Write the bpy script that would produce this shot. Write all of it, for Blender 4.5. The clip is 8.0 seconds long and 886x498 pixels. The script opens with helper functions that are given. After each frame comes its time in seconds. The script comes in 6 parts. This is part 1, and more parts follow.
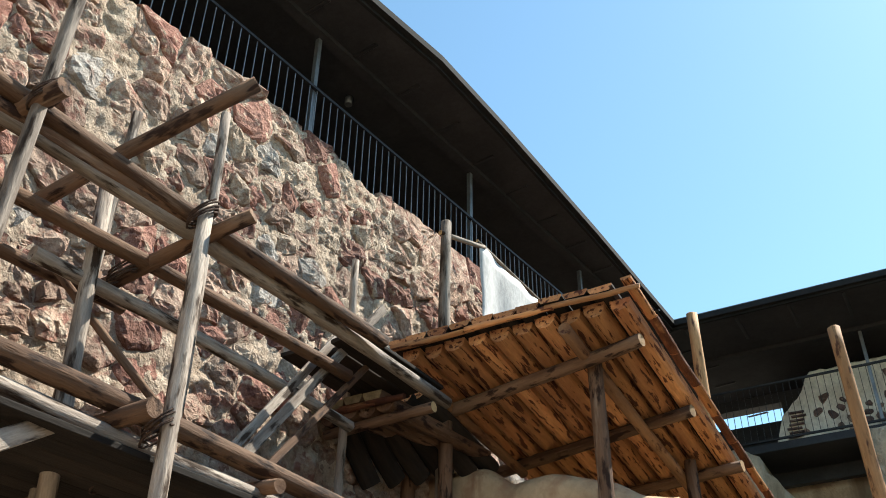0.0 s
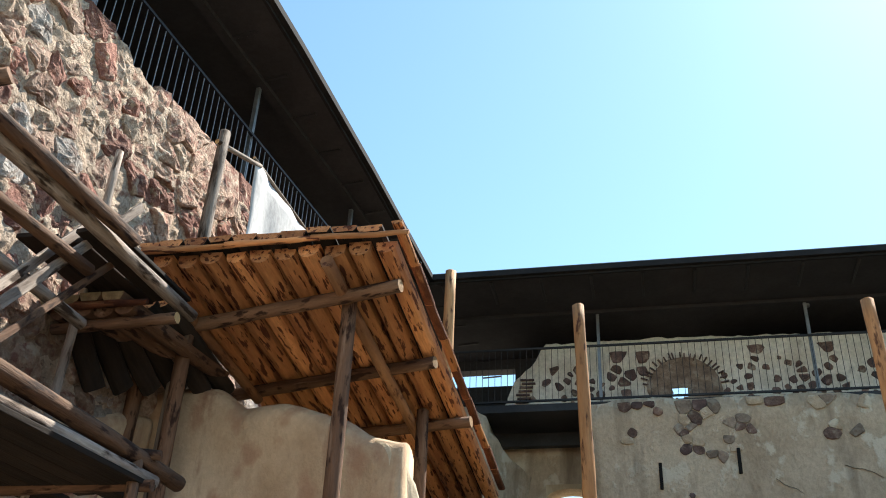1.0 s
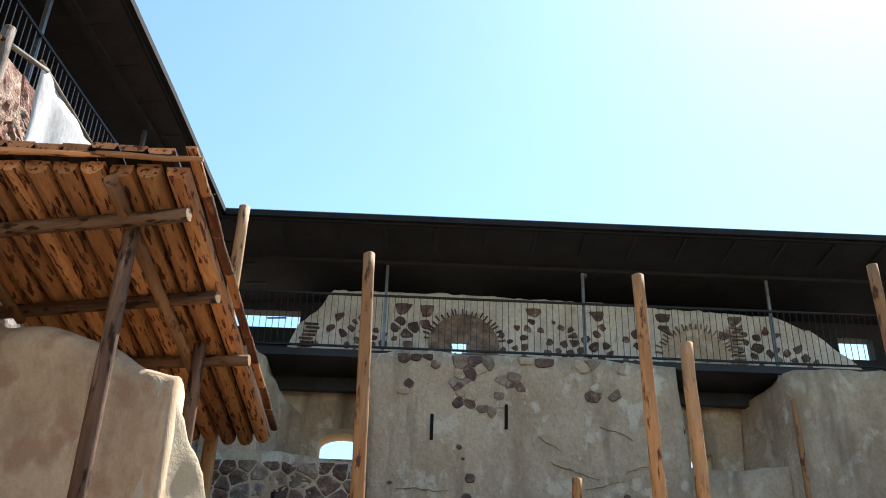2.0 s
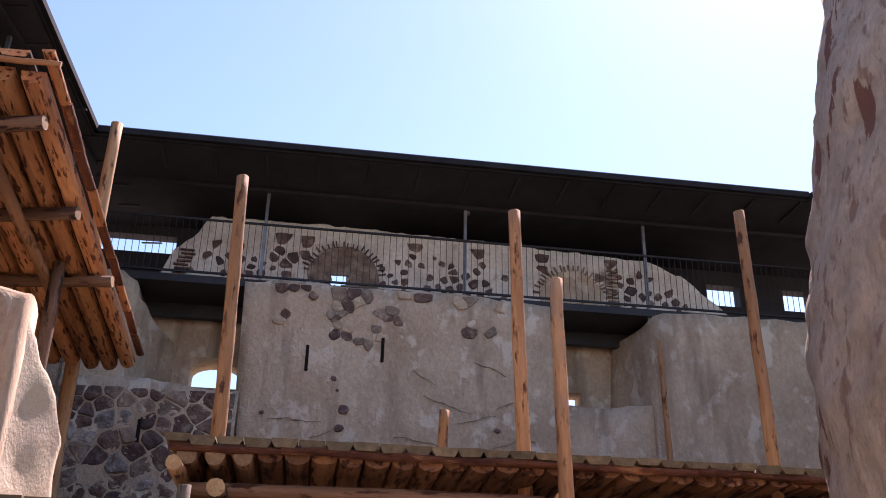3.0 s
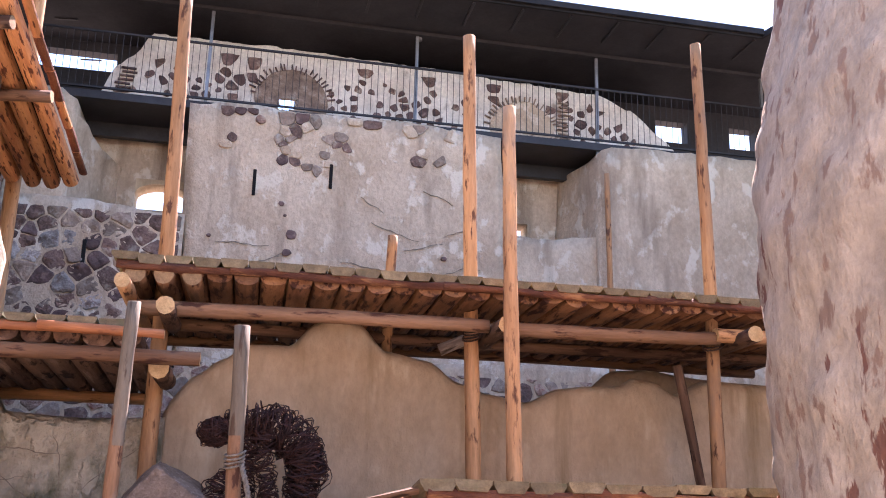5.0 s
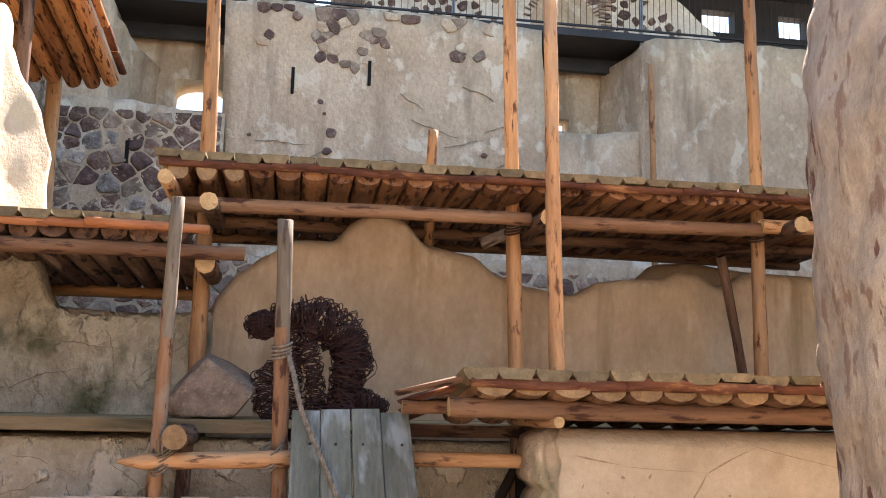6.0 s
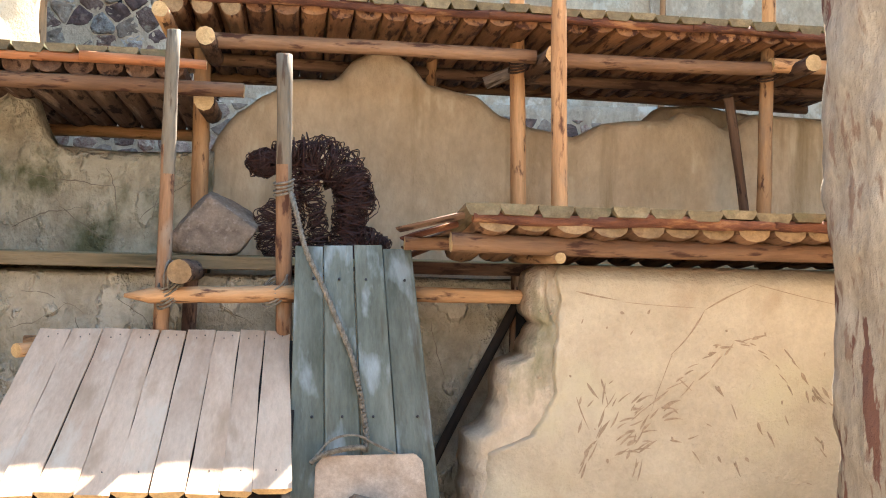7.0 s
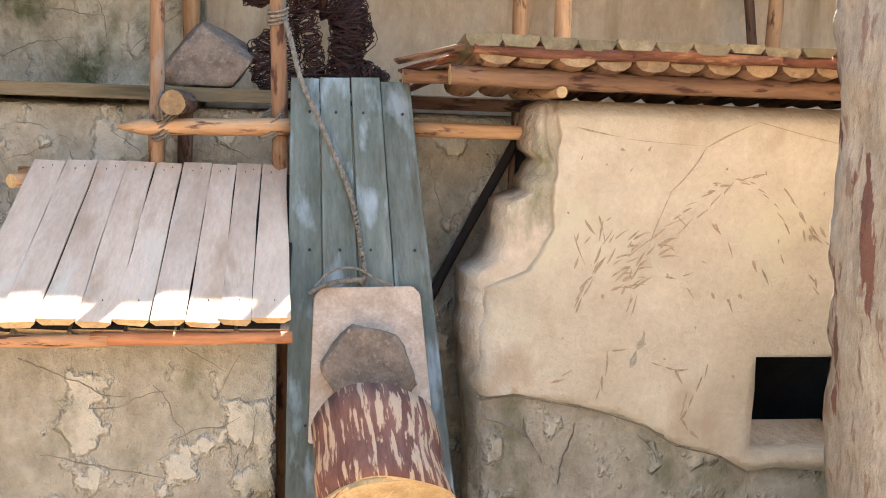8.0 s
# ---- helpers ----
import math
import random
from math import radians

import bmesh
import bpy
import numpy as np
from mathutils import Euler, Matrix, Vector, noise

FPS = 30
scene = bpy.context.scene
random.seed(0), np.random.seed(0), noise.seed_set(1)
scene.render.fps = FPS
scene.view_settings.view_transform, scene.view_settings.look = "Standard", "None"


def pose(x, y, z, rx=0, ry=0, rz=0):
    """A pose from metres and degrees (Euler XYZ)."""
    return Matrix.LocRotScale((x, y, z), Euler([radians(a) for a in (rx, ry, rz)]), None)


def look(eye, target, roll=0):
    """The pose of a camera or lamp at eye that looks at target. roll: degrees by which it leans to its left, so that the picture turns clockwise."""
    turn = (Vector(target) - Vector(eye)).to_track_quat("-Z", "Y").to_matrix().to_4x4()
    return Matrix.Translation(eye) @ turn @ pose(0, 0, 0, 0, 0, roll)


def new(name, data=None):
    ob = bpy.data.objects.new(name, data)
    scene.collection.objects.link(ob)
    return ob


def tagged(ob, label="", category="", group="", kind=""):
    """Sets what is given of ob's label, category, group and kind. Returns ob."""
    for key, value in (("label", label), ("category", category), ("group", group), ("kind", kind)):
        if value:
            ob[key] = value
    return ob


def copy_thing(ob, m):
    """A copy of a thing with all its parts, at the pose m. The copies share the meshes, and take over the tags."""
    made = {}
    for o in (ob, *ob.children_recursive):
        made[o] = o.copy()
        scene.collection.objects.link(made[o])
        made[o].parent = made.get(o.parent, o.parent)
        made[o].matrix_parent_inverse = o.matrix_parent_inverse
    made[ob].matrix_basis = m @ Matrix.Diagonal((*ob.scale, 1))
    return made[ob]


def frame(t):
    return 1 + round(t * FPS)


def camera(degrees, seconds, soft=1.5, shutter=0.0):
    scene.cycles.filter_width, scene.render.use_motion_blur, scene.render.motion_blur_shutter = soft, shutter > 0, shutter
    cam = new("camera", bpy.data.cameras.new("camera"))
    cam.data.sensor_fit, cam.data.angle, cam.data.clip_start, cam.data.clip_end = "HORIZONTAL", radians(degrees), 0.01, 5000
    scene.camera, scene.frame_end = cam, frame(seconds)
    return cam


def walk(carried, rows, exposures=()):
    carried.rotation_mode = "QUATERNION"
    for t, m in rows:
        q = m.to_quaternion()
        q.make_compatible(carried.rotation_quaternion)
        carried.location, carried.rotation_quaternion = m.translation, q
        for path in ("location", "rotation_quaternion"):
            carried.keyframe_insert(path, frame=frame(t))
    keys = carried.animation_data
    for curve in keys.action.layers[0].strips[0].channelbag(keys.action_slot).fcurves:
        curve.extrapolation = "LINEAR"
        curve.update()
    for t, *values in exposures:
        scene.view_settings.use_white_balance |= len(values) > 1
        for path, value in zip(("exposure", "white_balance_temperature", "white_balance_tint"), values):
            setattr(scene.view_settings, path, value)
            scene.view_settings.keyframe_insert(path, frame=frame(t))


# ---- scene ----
cam = camera(49.5, 8.0, 1.0)
PATH = [
    (0, (-0.033, -0.342, 3.031), (-4.094, 6.850, 8.669), 0.82),
    (0.5, (-0.086, -0.294, 3.032), (-3.067, 7.566, 8.448), 1.42),
    (1, (-0.111, -0.181, 3.068), (-2.056, 8.159, 8.233), 2.73),
    (1.5, (-0.111, -0.147, 3.076), (-1.040, 8.502, 8.008), 2.42),
    (2, (-0.096, -0.120, 3.082), (0.043, 8.674, 7.841), 1.92),
    (2.2, (-0.039, -0.076, 3.061), (0.440, 8.768, 7.705), 1.65),
    (3.3, (0.076, 0.033, 3.070), (1.759, 9.066, 7.016), 1.28),
    (3.5, (0.079, 0.015, 3.066), (2.059, 9.086, 6.782), 1.41),
    (4, (0.096, 0.034, 3.062), (2.271, 9.227, 6.342), 1.61),
    (4.2, (0.081, 0.045, 3.043), (2.306, 9.298, 6.114), 1.75),
    (5.3, (0.040, 0.095, 3.028), (1.865, 9.650, 5.475), 1.2),
    (5.5, (0.038, 0.100, 3.019), (1.755, 9.681, 5.312), 1.11),
    (6, (0.047, 0.122, 2.980), (1.683, 9.863, 4.542), 1.27),
    (6.5, (0.067, 0.147, 2.956), (1.671, 9.981, 3.802), 1.25),
    (7, (0.062, 0.178, 2.875), (1.725, 10.038, 2.906), 1.44),
    (7.5, (0.081, 0.203, 2.837), (1.803, 10.020, 2.021), 1.58),
    (8, (0.088, 0.230, 2.791), (1.775, 9.963, 1.233), 2.01),
]
EXPOSURES = [(0.0, 1.17, 6550, 4), (1.5, 1.33, 6600, 10), (2.2, 1.25, 6500, 14), (3.3, 1.15, 6500, 46), (3.6, 1.2, 6500, 42), (4.2, 1.3, 6500, 34), (5.3, 2.85, 6300, 42), (5.6, 2.8, 6400, 38), (6.0, 2.5, 6900, 24), (6.5, 2.68, 6700, 14), (7.0, 3.0, 6500, 12), (8.0, 3.13, 6300, 13)]
walk(cam, [(t, look(eye, target, roll)) for t, eye, target, roll in PATH], EXPOSURES)

# ---------------------------------------------------------------- light
SUN_AZ, SUN_EL = 37.0, 52.5          # degrees right of +y, degrees above the horizon
world = bpy.data.worlds.new("sky")
scene.world = world
world.use_nodes = True
wn = world.node_tree.nodes
wn.clear()
sky = wn.new("ShaderNodeTexSky")
sky.sky_type = "NISHITA"
sky.sun_disc = False
sky.sun_elevation = radians(SUN_EL)
sky.sun_rotation = radians(SUN_AZ)
sky.air_density, sky.dust_density, sky.ozone_density = 1.0, 0.35, 0.5
bg = wn.new("ShaderNodeBackground")
bg.inputs["Strength"].default_value = 0.12
wout = wn.new("ShaderNodeOutputWorld")
haze = wn.new("ShaderNodeMix")
haze.data_type, haze.blend_type = "RGBA", "MULTIPLY"
haze.inputs["Factor"].default_value = 1.0
haze.inputs["B"].default_value = (0.82, 1.0, 0.98, 1)
world.node_tree.links.new(sky.outputs[0], haze.inputs["A"])
world.node_tree.links.new(haze.outputs["Result"], bg.inputs["Color"])
world.node_tree.links.new(bg.outputs[0], wout.inputs["Surface"])
sun = new("sun", bpy.data.lights.new("sun", "SUN"))
sun.data.energy, sun.data.angle, sun.data.color = 5.0, radians(0.5), (1.0, 0.95, 0.87)
sun_from = Vector((math.sin(radians(SUN_AZ)) * math.cos(radians(SUN_EL)), math.cos(radians(SUN_AZ)) * math.cos(radians(SUN_EL)), math.sin(radians(SUN_EL))))
sun.matrix_world = look(sun_from * 60, (0, 0, 0))


# ---------------------------------------------------------------- materials
def material(name, dark, light, scale=4.0, stretch=(1, 1, 1), rough=0.85, bump=0.4, fine=60.0, spot=None, spot_scale=3.0, spot_at=(0.58, 0.66),
             vary=0.25, spot_stretch=None, metal=0.0, grainy=0.55, relief=0.03, spot2=None, spot2_scale=2.0, spot2_at=(0.6, 0.63), spot2_stretch=(1, 1, 0.5), plate=0.0):
    """Two tones in broad patches and fine grain, spots of a third tone, relief from both, and a shade of its own for each piece."""
    m = bpy.data.materials.new(name)
    m.use_nodes = True
    nt = m.node_tree
    n, link = nt.nodes, nt.links.new
    b = n["Principled BSDF"]
    b.inputs["Roughness"].default_value = rough
    b.inputs["Metallic"].default_value = metal
    b.inputs["Specular IOR Level"].default_value = 0.25
    tc = n.new("ShaderNodeTexCoord")
    info = n.new("ShaderNodeObjectInfo")

    def mapped(st):
        mp = n.new("ShaderNodeMapping")
        mp.inputs["Scale"].default_value = st
        shift = n.new("ShaderNodeVectorMath")
        shift.operation = "SCALE"
        comb = n.new("ShaderNodeCombineXYZ")
        for k in range(3):
            link(info.outputs["Random"], comb.inputs[k])
        link(comb.outputs[0], shift.inputs[0])
        shift.inputs["Scale"].default_value = 37.0
        link(tc.outputs["Object"], mp.inputs["Vector"])
        link(shift.outputs[0], mp.inputs["Location"])
        return mp.outputs[0]

    def noise_tex(vec, sc, detail=6.0, roughness=0.6):
        t = n.new("ShaderNodeTexNoise")
        t.inputs["Scale"].default_value, t.inputs["Detail"].default_value, t.inputs["Roughness"].default_value = sc, detail, roughness
        link(vec, t.inputs["Vector"])
        return t.outputs["Fac"]

    def ramp(fac, lo, hi):
        r = n.new("ShaderNodeMapRange")
        r.inputs["From Min"].default_value, r.inputs["From Max"].default_value = lo, hi
        link(fac, r.inputs["Value"])
        return r.outputs["Result"]

    def mix(fac, a, c, kind="MIX"):
        x = n.new("ShaderNodeMix")
        x.data_type, x.blend_type = "RGBA", kind
        for s, v in ((x.inputs["Factor"], fac), (x.inputs["A"], a), (x.inputs["B"], c)):
            if hasattr(v, "is_linked"):
                link(v, s)
            elif isinstance(v, (int, float)):
                s.default_value = v
            else:
                s.default_value = (*v, 1)
        return x.outputs["Result"]

    vec = mapped(stretch)
    broad, grain = noise_tex(vec, scale), noise_tex(vec, fine, 4.0, 0.7)
    col = mix(ramp(broad, 0.35, 0.65), dark, light)
    col = mix(grainy, col, mix(ramp(grain, 0.3, 0.7), (0.62, 0.62, 0.62), (1.25, 1.25, 1.25)), "MULTIPLY")
    height = None
    if spot:
        sp = noise_tex(mapped(spot_stretch or stretch), spot_scale, 5.0, 0.55)
        mask = ramp(sp, *spot_at)
        col = mix(mask, col, spot)
    if spot2:
        col = mix(ramp(noise_tex(mapped(spot2_stretch), spot2_scale, 6.0, 0.6), *spot2_at), col, spot2)
    hsv = n.new("ShaderNodeHueSaturation")
    val = n.new("ShaderNodeMapRange")
    val.inputs["To Min"].default_value, val.inputs["To Max"].default_value = 1 - vary, 1 + vary
    link(info.outputs["Random"], val.inputs["Value"])
    link(val.outputs["Result"], hsv.inputs["Value"])
    link(col, hsv.inputs["Color"])
    link(hsv.outputs[0], b.inputs["Base Color"])
    add = n.new("ShaderNodeMath")
    add.operation = "MULTIPLY_ADD"
    link(grain, add.inputs[0])
    add.inputs[1].default_value = 0.5
    link(broad, add.inputs[2])
    high = add.outputs[0]
    if spot and plate:
        up = n.new("ShaderNodeMath")
        up.operation = "MULTIPLY_ADD"
        link(mask, up.inputs[0])
        up.inputs[1].default_value = plate
        link(high, up.inputs[2])
        high = up.outputs[0]
    bp = n.new("ShaderNodeBump")
    bp.inputs["Strength"].default_value, bp.inputs["Distance"].default_value = bump, relief
    link(high, bp.inputs["Height"])
    link(bp.outputs[0], b.inputs["Normal"])
    return m


ALONG = (1, 1, 0.12)      # grain that runs along a piece's own z
M = {
    "pine": material("debarked_pine", (0.34, 0.165, 0.070), (0.53, 0.295, 0.14), 5, ALONG, 0.75, 0.6, 36, (0.10, 0.042, 0.022), 17, (0.57, 0.66), 0.25, (1, 1, 0.26), spot2=(0.27, 0.19, 0.125), spot2_scale=2.0, spot2_at=(0.58, 0.72), spot2_stretch=(1, 1, 0.3)),
    "slab": material("bark_slab", (0.38, 0.15, 0.066), (0.63, 0.305, 0.132), 5, ALONG, 0.75, 0.8, 36, (0.10, 0.032, 0.016), 24, (0.55, 0.60), 0.34, (1, 1, 0.16)),
    "board_end": material("mossy_board_end", (0.15, 0.11, 0.06), (0.25, 0.185, 0.10), 12, (1, 1, 1), 0.85, 0.3, 60, (0.14, 0.12, 0.06), 9, (0.55, 0.70), 0.25),
    # darker copy of pine: shade under the upper roof put into the colour
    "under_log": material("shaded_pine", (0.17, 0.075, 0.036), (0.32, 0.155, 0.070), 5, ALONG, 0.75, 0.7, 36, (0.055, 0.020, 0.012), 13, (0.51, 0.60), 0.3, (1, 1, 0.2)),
    "grey_log": material("weathered_log", (0.17, 0.125, 0.098), (0.45, 0.375, 0.315), 8, ALONG, 0.8, 0.8, 60, (0.045, 0.026, 0.016), 15, (0.53, 0.63), 0.3, (1, 1, 0.2), grainy=0.7),
    "brown_log": material("brown_log", (0.085, 0.043, 0.026), (0.215, 0.122, 0.074), 6, ALONG, 0.85, 0.8, 45, (0.035, 0.016, 0.010), 13, (0.54, 0.62), 0.25, (1, 1, 0.3), spot2=(0.30, 0.20, 0.14), spot2_scale=9.0, spot2_at=(0.60, 0.70), spot2_stretch=(1, 1, 0.1)),
    "end": material("end_grain", (0.44, 0.27, 0.12), (0.60, 0.40, 0.19), 9, (1, 1, 1), 0.8, 0.25, 60, (0.22, 0.10, 0.05), 9, (0.62, 0.75), 0.12),
    "orange_bark": material("orange_bark", (0.28, 0.095, 0.038), (0.46, 0.18, 0.07), 7, ALONG, 0.7, 0.6, 40, (0.10, 0.04, 0.025), 9, (0.60, 0.74), 0.2, (1, 1, 0.3)),
    "end_old": material("old_end_grain", (0.21, 0.125, 0.06), (0.36, 0.225, 0.11), 9, (1, 1, 1), 0.85, 0.3, 60, (0.15, 0.07, 0.035), 9, (0.58, 0.72), 0.25),
    # weathered planks, blackened further to carry the shade under decks and roofs
    "dark_plank": material("shade_dark_old_plank", (0.014, 0.010, 0.008), (0.034, 0.024, 0.018), 6, ALONG, 0.9, 0.4, 40, None, 3, (0.6, 0.7), 0.3),
    "bark": material("red_bark", (0.085, 0.030, 0.018), (0.20, 0.075, 0.036), 8, (1, 1, 0.3), 0.8, 0.9, 40, (0.34, 0.16, 0.07), 12, (0.58, 0.68), 0.3, (1, 1, 0.3), relief=0.05),
    "board_top": material("mossy_board", (0.20, 0.16, 0.085), (0.34, 0.26, 0.13), 6, ALONG, 0.85, 0.4, 50, (0.10, 0.10, 0.045), 5, (0.55, 0.70), 0.2),
    "silver": material("silver_board", (0.45, 0.295, 0.19), (0.60, 0.43, 0.30), 3, (1, 1, 0.3), 0.85, 0.5, 40, (0.36, 0.235, 0.14), 5, (0.57, 0.75), 0.07, (1, 1, 0.35), grainy=0.32, spot2=(0.58, 0.46, 0.34), spot2_scale=4.0, spot2_at=(0.60, 0.72), spot2_stretch=(1, 1, 0.3)),
    "green": material("blue_green_board", (0.082, 0.090, 0.068), (0.17, 0.182, 0.152), 4, (1, 1, 0.2), 0.85, 0.8, 45, (0.27, 0.305, 0.305), 5, (0.53, 0.66), 0.16, (1, 1, 0.35), grainy=0.5, spot2=(0.085, 0.07, 0.045), spot2_scale=5.0, spot2_at=(0.58, 0.70), spot2_stretch=(1, 1, 0.12)),
    "pale_board": material("pale_board", (0.42, 0.295, 0.20), (0.55, 0.41, 0.295), 6, ALONG, 0.8, 0.3, 50, (0.30, 0.19, 0.13), 6, (0.62, 0.74), 0.1),
    "tan": material("tan_plaster", (0.395, 0.28, 0.168), (0.55, 0.41, 0.268), 1.6, (1, 1, 0.55), 0.95, 0.7, 18, (0.58, 0.46, 0.31), 3.2, (0.60, 0.72), 0.0, (1, 1, 0.4), grainy=0.3, relief=0.05, spot2=(0.28, 0.195, 0.105), spot2_scale=3.2, spot2_at=(0.54, 0.72), spot2_stretch=(1, 1, 0.10)),
    "pink": material("pink_plaster", (0.47, 0.335, 0.215), (0.63, 0.475, 0.32), 1.7, (1, 1, 0.7), 0.95, 0.7, 18, (0.42, 0.265, 0.17), 2.6, (0.53, 0.63), 0.0, grainy=0.3, relief=0.05, spot2=(0.30, 0.165, 0.105), spot2_scale=3.0, spot2_at=(0.58, 0.70), spot2_stretch=(1, 1, 0.12)),
    "beige": material("beige_plaster", (0.465, 0.37, 0.255), (0.595, 0.495, 0.36), 1.5, (1, 1, 1), 0.95, 0.8, 22, (0.56, 0.48, 0.32), 1.1, (0.58, 0.74), 0.0, grainy=0.25, relief=0.04, spot2=(0.44, 0.33, 0.225), spot2_scale=2.6, spot2_at=(0.56, 0.72), spot2_stretch=(1, 1, 0.6)),
    "moss_wall": material("mossy_plaster", (0.30, 0.25, 0.175), (0.50, 0.43, 0.31), 3.0, (1, 1, 0.8), 0.95, 1.0, 13, (0.47, 0.41, 0.30), 3.4, (0.53, 0.60), 0.0, grainy=0.45, relief=0.09, spot2=(0.125, 0.12, 0.062), spot2_scale=2.6, spot2_at=(0.49, 0.66), spot2_stretch=(1, 1, 0.7), plate=0.35),
    "grey_wall": material("grey_plaster", (0.30, 0.25, 0.178), (0.46, 0.395, 0.295), 3.0, (1, 1, 0.8), 0.95, 1.0, 13, (0.52, 0.45, 0.34), 3.0, (0.55, 0.60), 0.0, grainy=0.45, relief=0.09, spot2=(0.19, 0.17, 0.10), spot2_scale=2.0, spot2_at=(0.52, 0.70), spot2_stretch=(1, 1, 0.6), plate=0.4),
    "castle": material("castle_plaster", (0.43, 0.315, 0.215), (0.58, 0.45, 0.325), 1.3, (1, 1, 0.7), 0.95, 1.0, 16, (0.64, 0.54, 0.42), 2.6, (0.55, 0.62), 0.0, (1, 1, 0.8), grainy=0.5, relief=0.07, spot2=(0.25, 0.18, 0.125), spot2_scale=1.5, spot2_at=(0.55, 0.72), spot2_stretch=(1, 1, 0.16), plate=0.2),
    "lime": material("limewashed_wall", (0.56, 0.49, 0.41), (0.74, 0.67, 0.58), 2.0, (1, 1, 0.8), 0.95, 0.5, 18, (0.30, 0.24, 0.20), 2.6, (0.60, 0.72), 0.0),
    "mortar": material("lime_mortar", (0.42, 0.305, 0.22), (0.62, 0.485, 0.375), 5.0, (1, 1, 1), 0.95, 1.0, 30, (0.30, 0.175, 0.125), 7, (0.55, 0.64), 0.0, relief=0.09, grainy=0.75, spot2=(0.20, 0.15, 0.115), spot2_scale=16.0, spot2_at=(0.60, 0.68), spot2_stretch=(1, 1, 1)),
    "stone": material("granite_stone", (0.30, 0.185, 0.135), (0.50, 0.355, 0.27), 7.0, (1, 1, 1), 0.9, 1.0, 32, (0.24, 0.115, 0.085), 9, (0.52, 0.62), 0.30, relief=0.07, grainy=0.8, spot2=(0.52, 0.43, 0.34), spot2_scale=6.0, spot2_at=(0.57, 0.66), spot2_stretch=(1, 1, 1)),
    "red_stone": material("red_stone", (0.21, 0.085, 0.064), (0.40, 0.205, 0.15), 7.0, (1, 1, 1), 0.9, 1.0, 32, (0.50, 0.38, 0.28), 8, (0.56, 0.64), 0.34, relief=0.07, grainy=0.8, spot2=(0.13, 0.055, 0.045), spot2_scale=7.0, spot2_at=(0.58, 0.66), spot2_stretch=(1, 1, 1)),
    "grey_stone": material("grey_granite", (0.30, 0.255, 0.225), (0.50, 0.44, 0.39), 7.0, (1, 1, 1), 0.9, 1.0, 32, (0.24, 0.17, 0.14), 9, (0.54, 0.64), 0.25, relief=0.07, grainy=0.8),
    "dark_stone": material("dark_stone", (0.075, 0.045, 0.040), (0.15, 0.095, 0.085), 6.0, (1, 1, 1), 0.9, 0.7, 30, (0.24, 0.17, 0.14), 7, (0.56, 0.70), 0.35),
    "field_stone": material("field_stone", (0.12, 0.072, 0.058), (0.23, 0.145, 0.115), 6.0, (1, 1, 1), 0.9, 0.9, 24, (0.32, 0.26, 0.20), 6, (0.56, 0.68), 0.35, relief=0.05),
    "boulder": material("grey_boulder", (0.17, 0.12, 0.085), (0.29, 0.215, 0.155), 9.0, (1, 1, 1), 0.9, 0.9, 50, (0.31, 0.235, 0.18), 24, (0.56, 0.68), 0.0, relief=0.04),
    "metal": material("dark_metal", (0.020, 0.019, 0.021), (0.034, 0.032, 0.036), 2.0, (1, 1, 1), 0.5, 0.05, 20, None, 3, (0.6, 0.7), 0.1),
    "soffit": material("dark_soffit", (0.030, 0.029, 0.032), (0.044, 0.042, 0.046), 1.5, (1, 1, 1), 0.75, 0.1, 18, None, 3, (0.6, 0.7), 0.12),
    "gutter": material("dull_black_gutter", (0.012, 0.012, 0.013), (0.022, 0.021, 0.022), 2.0, (1, 1, 1), 0.95, 0.05, 20, None, 3, (0.6, 0.7), 0.1),
    "steel": material("grey_steel", (0.16, 0.16, 0.165), (0.24, 0.24, 0.25), 3.0, (1, 1, 1), 0.45, 0.05, 20, None, 3, (0.6, 0.7), 0.05, None, 0.6),
    "rope": material("hemp_rope", (0.15, 0.122, 0.09), (0.28, 0.235, 0.18), 30.0, (1, 1, 1), 0.95, 0.6, 120, None, 3, (0.6, 0.7), 0.1),
    "wire": material("rusty_wire", (0.020, 0.009, 0.008), (0.070, 0.028, 0.021), 20.0, (1, 1, 1), 0.55, 0.2, 80, None, 3, (0.6, 0.7), 0.0),
    "cloth": material("white_tarpaulin", (0.40, 0.385, 0.38), (0.56, 0.545, 0.54), 2.0, (1, 1, 0.4), 0.8, 0.4, 20, (0.50, 0.47, 0.44), 1.6, (0.58, 0.74), 0.0),
    "ground": material("trodden_sand", (0.30, 0.245, 0.18), (0.42, 0.36, 0.28), 0.7, (1, 1, 1), 0.95, 0.6, 12, (0.13, 0.12, 0.07), 0.6, (0.55, 0.70), 0.0),
    "mark": material("stem_imprint", (0.31, 0.22, 0.145), (0.41, 0.30, 0.205), 12.0, (1, 1, 1), 0.95, 0.4, 60, None, 3, (0.6, 0.7), 0.0),
    # near-black colour; behind the window hole it replaces the shade inside
    "void": material("near_black", (0.010, 0.009, 0.009), (0.016, 0.014, 0.013), 3.0, (1, 1, 1), 1.0, 0.1, 20, None, 3, (0.6, 0.7), 0.0),
}
M["old_rope"] = material("old_dark_rope", (0.045, 0.026, 0.020), (0.10, 0.062, 0.046), 30.0, (1, 1, 1), 0.95, 0.6, 120, None, 3, (0.6, 0.7), 0.1)
